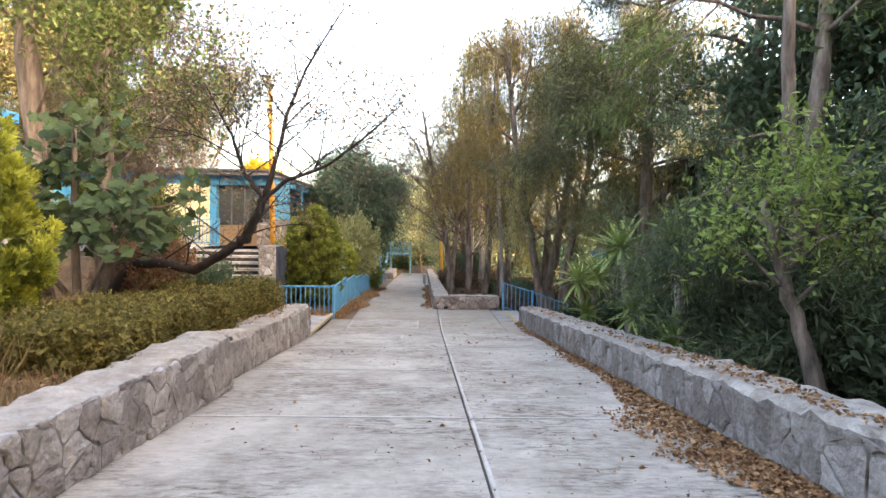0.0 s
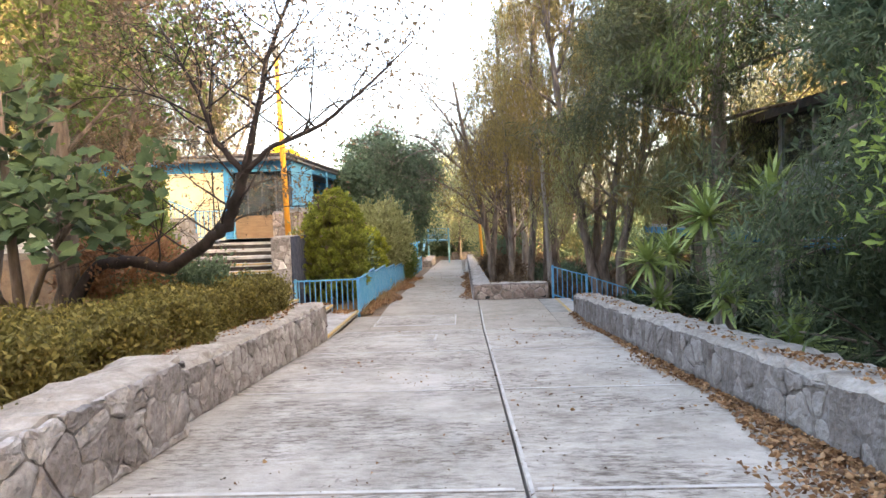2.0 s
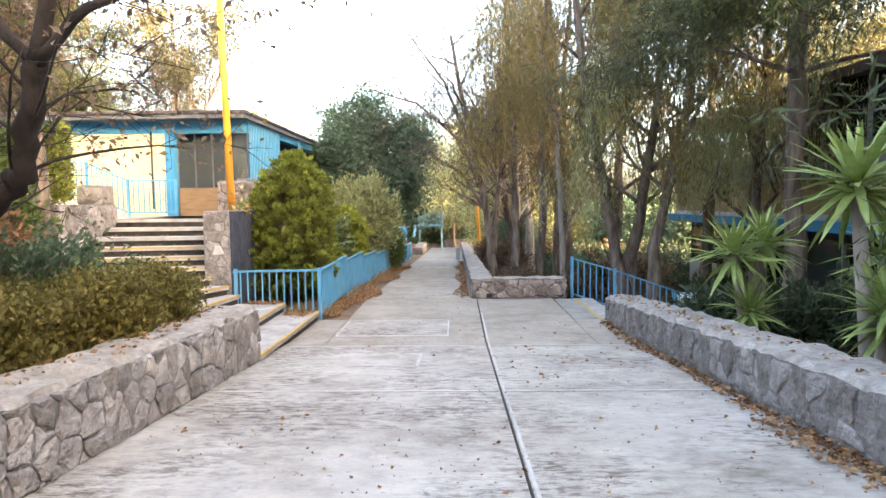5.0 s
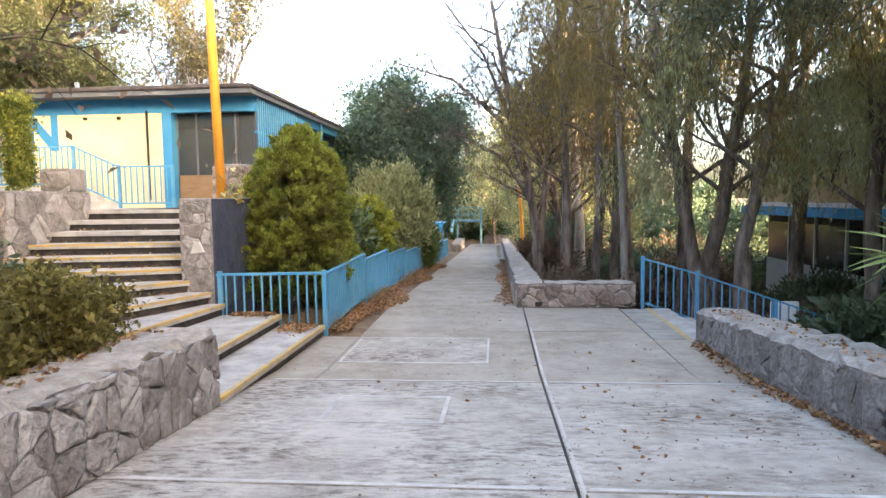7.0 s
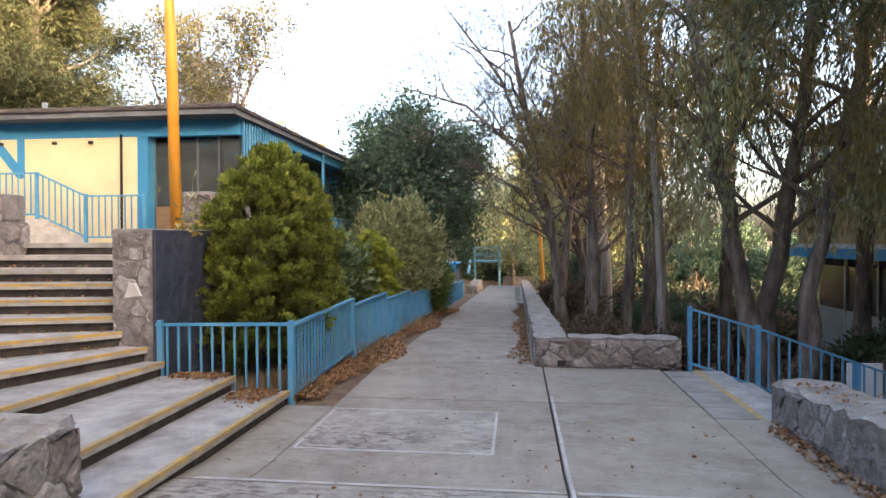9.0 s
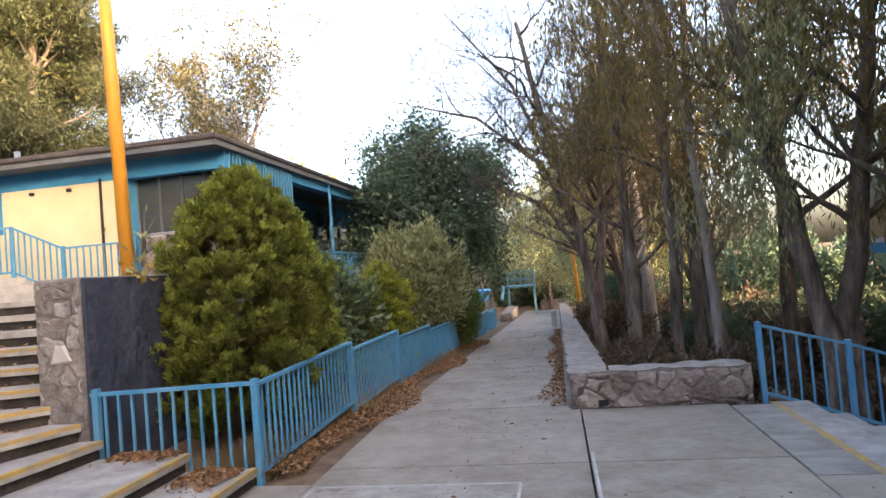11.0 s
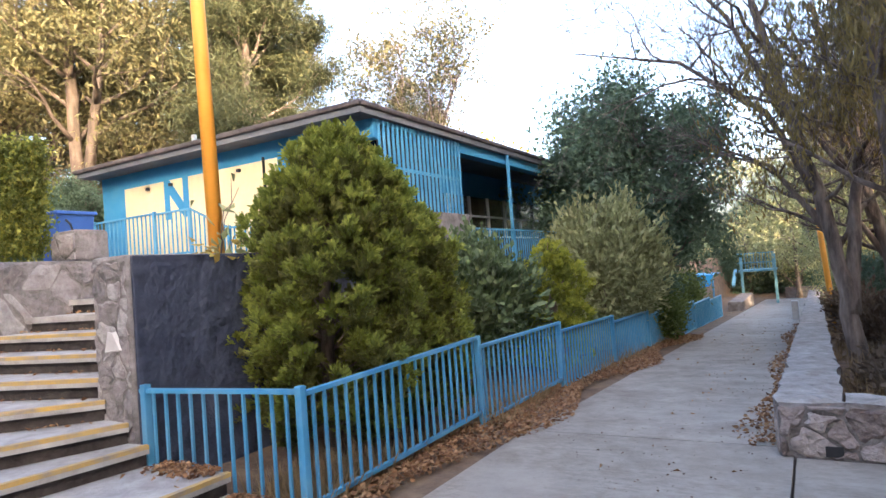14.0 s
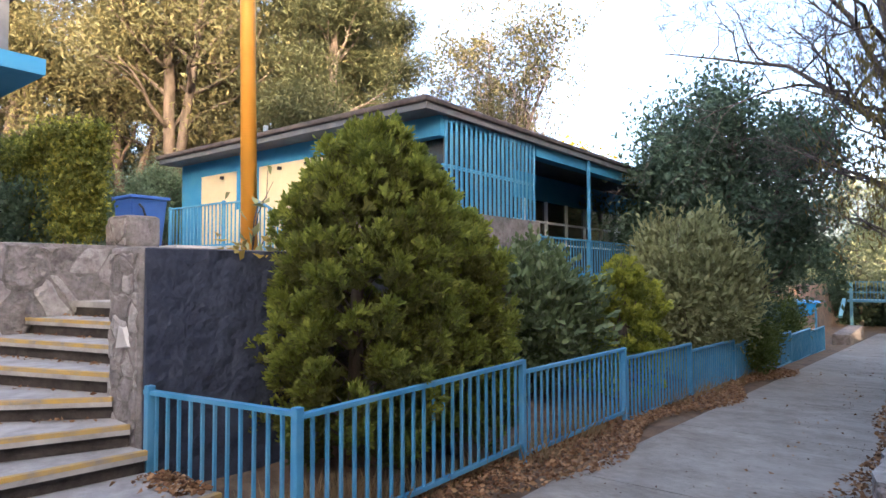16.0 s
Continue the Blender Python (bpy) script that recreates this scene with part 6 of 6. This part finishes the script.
scatter("fallen_leaves", "tiny dark leaf crumbs trodden into the concrete", np.concatenate([strip(1500, 2.6, -1, 17, 5.0, -1, 0.8, seed=41), strip(500, 0.3, 17, 36, 2.2, -1, 1, seed=42)]), SOIL, 0.022, 206, 0.002, 0.08)
scatter("fallen_leaves", "dead leaves on the soil of the bed", np.concatenate([strip(5000, -2.9, 0, 13.8, 3.5, -1, 1, lambda y: bed(y) + 0.05, 9)]), LITTER, 0.07, 204, 0.08)
scatter("fallen_leaves", "dead leaves caught on the wall tops", np.concatenate([strip(900, 2.7, 0, 8, 0.5, 1, 0.7, lambda y: 1.345 - (y - 4) * 0.069, 12), strip(500, 2.7, 0, 17, 0.5, 1, 1, lambda y: 1.345 - (y - 4) * 0.069, 10), strip(250, -3.0, 7.7, 13.8, 0.5, 1, 1, lambda y: 1.075 - (y - 7.6) * 0.041, 11)]), LITTER, 0.05, 205, 0.01)

def grass(name, label, spots, height, seed):
    r2 = np.random.default_rng(seed)
    P = np.repeat(np.array(spots), 14, axis=0)
    n = len(P)
    P = P + np.stack([r2.normal(size=n) * 0.07, r2.normal(size=n) * 0.07, np.zeros(n)], 1)
    ln = height * r2.uniform(0.4, 1.2, n)
    d = np.stack([r2.normal(size=n) * 0.45, r2.normal(size=n) * 0.45, np.ones(n)], 1)
    d /= np.linalg.norm(d, axis=1, keepdims=True)
    ob = part(name, leaf_mesh(name, P + d * ln[:, None] * 0.5, d, ln, 0.012, L_DRYGRASS, r2, 0.1), L_DRYGRASS)
    return tagged(ob, label, "grass", kind="stuff")


grass("dry_grass", "tufts of dry straw-coloured grass along the railing", np.concatenate([strip(260, -2.75, 17.5, 32, 0.5, 1, 0.8, lambda y: path_z(y) - 0.08, 21), strip(150, -2.5, 17.45, 18.4, -1.4, 1, 1, lambda y: -0.1, 22)]), 0.36, 23)
grass("dry_grass", "dry grass on the soil of the bed", strip(300, -2.95, 2, 13.8, 0.5, -1, 1, lambda y: bed(y) - 0.02, 24), 0.2, 25)
grass("dry_grass", "tall dry yellowed grass at the hedge end", np.concatenate([strip(520, -3.3, 1.5, 6.8, 2.4, -1, 0.8, lambda y: bed(y) + 0.05, 28), strip(380, -4.3, 5.5, 9.5, 1.6, -1, 0.8, lambda y: bed(y) + 0.15, 30)]), 0.5, 29)
grass("dry_grass", "dry grass behind the end wall", np.concatenate([strip(160, 0.9, 20.3, 34, 1.5, 1, 1, lambda y: path_z(y) - 0.15, 26)]), 0.3, 27)

r4 = np.random.default_rng(91)
n_ = 800
xs_ = np.concatenate([r4.uniform(-2.95, -2.5, n_), r4.uniform(-3.7, -3.08, n_ // 2)])
ys_ = 17.2 - np.abs(r4.normal(size=len(xs_))) * np.where(xs_ > -3.0, 0.22, 0.12)
zs_ = np.where(xs_ > -3.03, 0.17, 0.335)
scatter("fallen_leaves", "dead leaves drifted onto the lowest steps", np.stack([xs_, ys_, zs_], 1), LITTER, 0.05, 92, 0.03)
n_ = 260
k_ = r4.integers(4, 10, n_)
f_ = r4.random(n_)
E_ = np.array([[*a_, *b_] for a_, b_ in EDGES])
P_ = E_[k_ + 0, :2] * (1 - f_[:, None]) + E_[k_ + 0, 2:] * f_[:, None]
scatter("fallen_leaves", "dead leaves lying against the risers", np.stack([P_[:, 0] - 0.02, P_[:, 1] - 0.05 - 0.04 * r4.random(n_), k_ * RISE + 0.003], 1), LITTER, 0.045, 93, 0.02)

# ---------------------------------------------------------------- masonry stones
stones(wall_left_near, (-2.27, -0.5, 0), (0, 1, 0), (0, 0, 1), 8.1, lambda u: path_z(u - 0.5), lambda u: (1.49 + (1.21 - 1.49) * u / 8.1), 0.21, 301, 0.02, 0.014, out=(1, 0, 0))
stones(wall_left, (-2.46, 7.6, 0), (0, 1, 0), (0, 0, 1), 6.35, lambda u: path_z(7.6 + u), lambda u: 1.04 - u * 0.041, 0.2, 302, 0.017, 0.015, out=(1, 0, 0))
stones(wall_left, (-2.46, 13.95, 0), (-1, 0, 0), (0, 0, 1), 0.59, lambda u: 0.1, lambda u: 0.78, 0.2, 303, out=(0, 1, 0))
stones(wall_left_near, (-2.27, 7.6, 0), (-1, 0, 0), (0, 0, 1), 0.58, lambda u: 0.95, lambda u: 1.2, 0.2, 309, out=(0, 1, 0))
stones(wall_right, (2.66, 17.2, 0), (0, -1, 0), (0, 0, 1), 17.2, lambda u: path_z(17.2 - u), lambda u: 0.38 + u * 0.069, 0.25, 304, 0.009, 0.022, PALE_STONE, out=(-1, 0, 0))
stones(wall_right, (2.66, 17.2, 0), (1, 0, 0), (0, 0, 1), 0.58, lambda u: 0.0, lambda u: 0.38, 0.2, 310, 0.012, 0.03, PALE_STONE, out=(0, 1, 0))
stones(wall_mid, (0.36, 19.76, 0), (1, 0, 0), (0, 0, 1), 2.06, lambda u: 0.0, lambda u: 0.42, 0.23, 305, 0.032, 0.022, PINK_STONE, out=(0, -1, 0))
stones(wall_mid, (0.36, 34.2, 0), (0, -1, 0), (0, 0, 1), 14.4, lambda u: path_z(34.2 - u), lambda u: path_z(34.2 - u) + 0.42, 0.24, 306, 0.014, 0.024, PINK_STONE, out=(-1, 0, 0))
stones(pillar, (-4.42, 17.11, 0), (1, 0, 0), (0, 0, 1), 0.465, lambda u: 0.3, lambda u: 1.95, 0.17, 307, 0.013, 0.026, STONE, out=(0, -1, 0))
stones(wall_stair, (-6.9, 16.98, 0), (0, 1, 0), (0, 0, 1), 1.92, lambda u: 0.4, lambda u: 2.1, 0.27, 308, 0.02, 0.024, out=(1, 0, 0))
stones(blk, (-7.42, 18.4, 0), (1, 0, 0), (0, 0, 1), 0.52, lambda u: 2.12, lambda u: 2.47, 0.3, 311, 0.014, 0.03, out=(0, -1, 0))
stones(rub, (-4.62, 19.9, 0), (0, 1, 0), (0, 0, 1), 1.1, lambda u: 1.7, lambda u: 2.6, 0.22, 312, 0.03, 0.03, PINK_STONE, out=(1, 0, 0))
stones(rub, (-5.2, 19.9, 0), (1, 0, 0), (0, 0, 1), 0.58, lambda u: 1.7, lambda u: 2.6, 0.22, 313, 0.03, 0.03, PINK_STONE, out=(0, -1, 0))
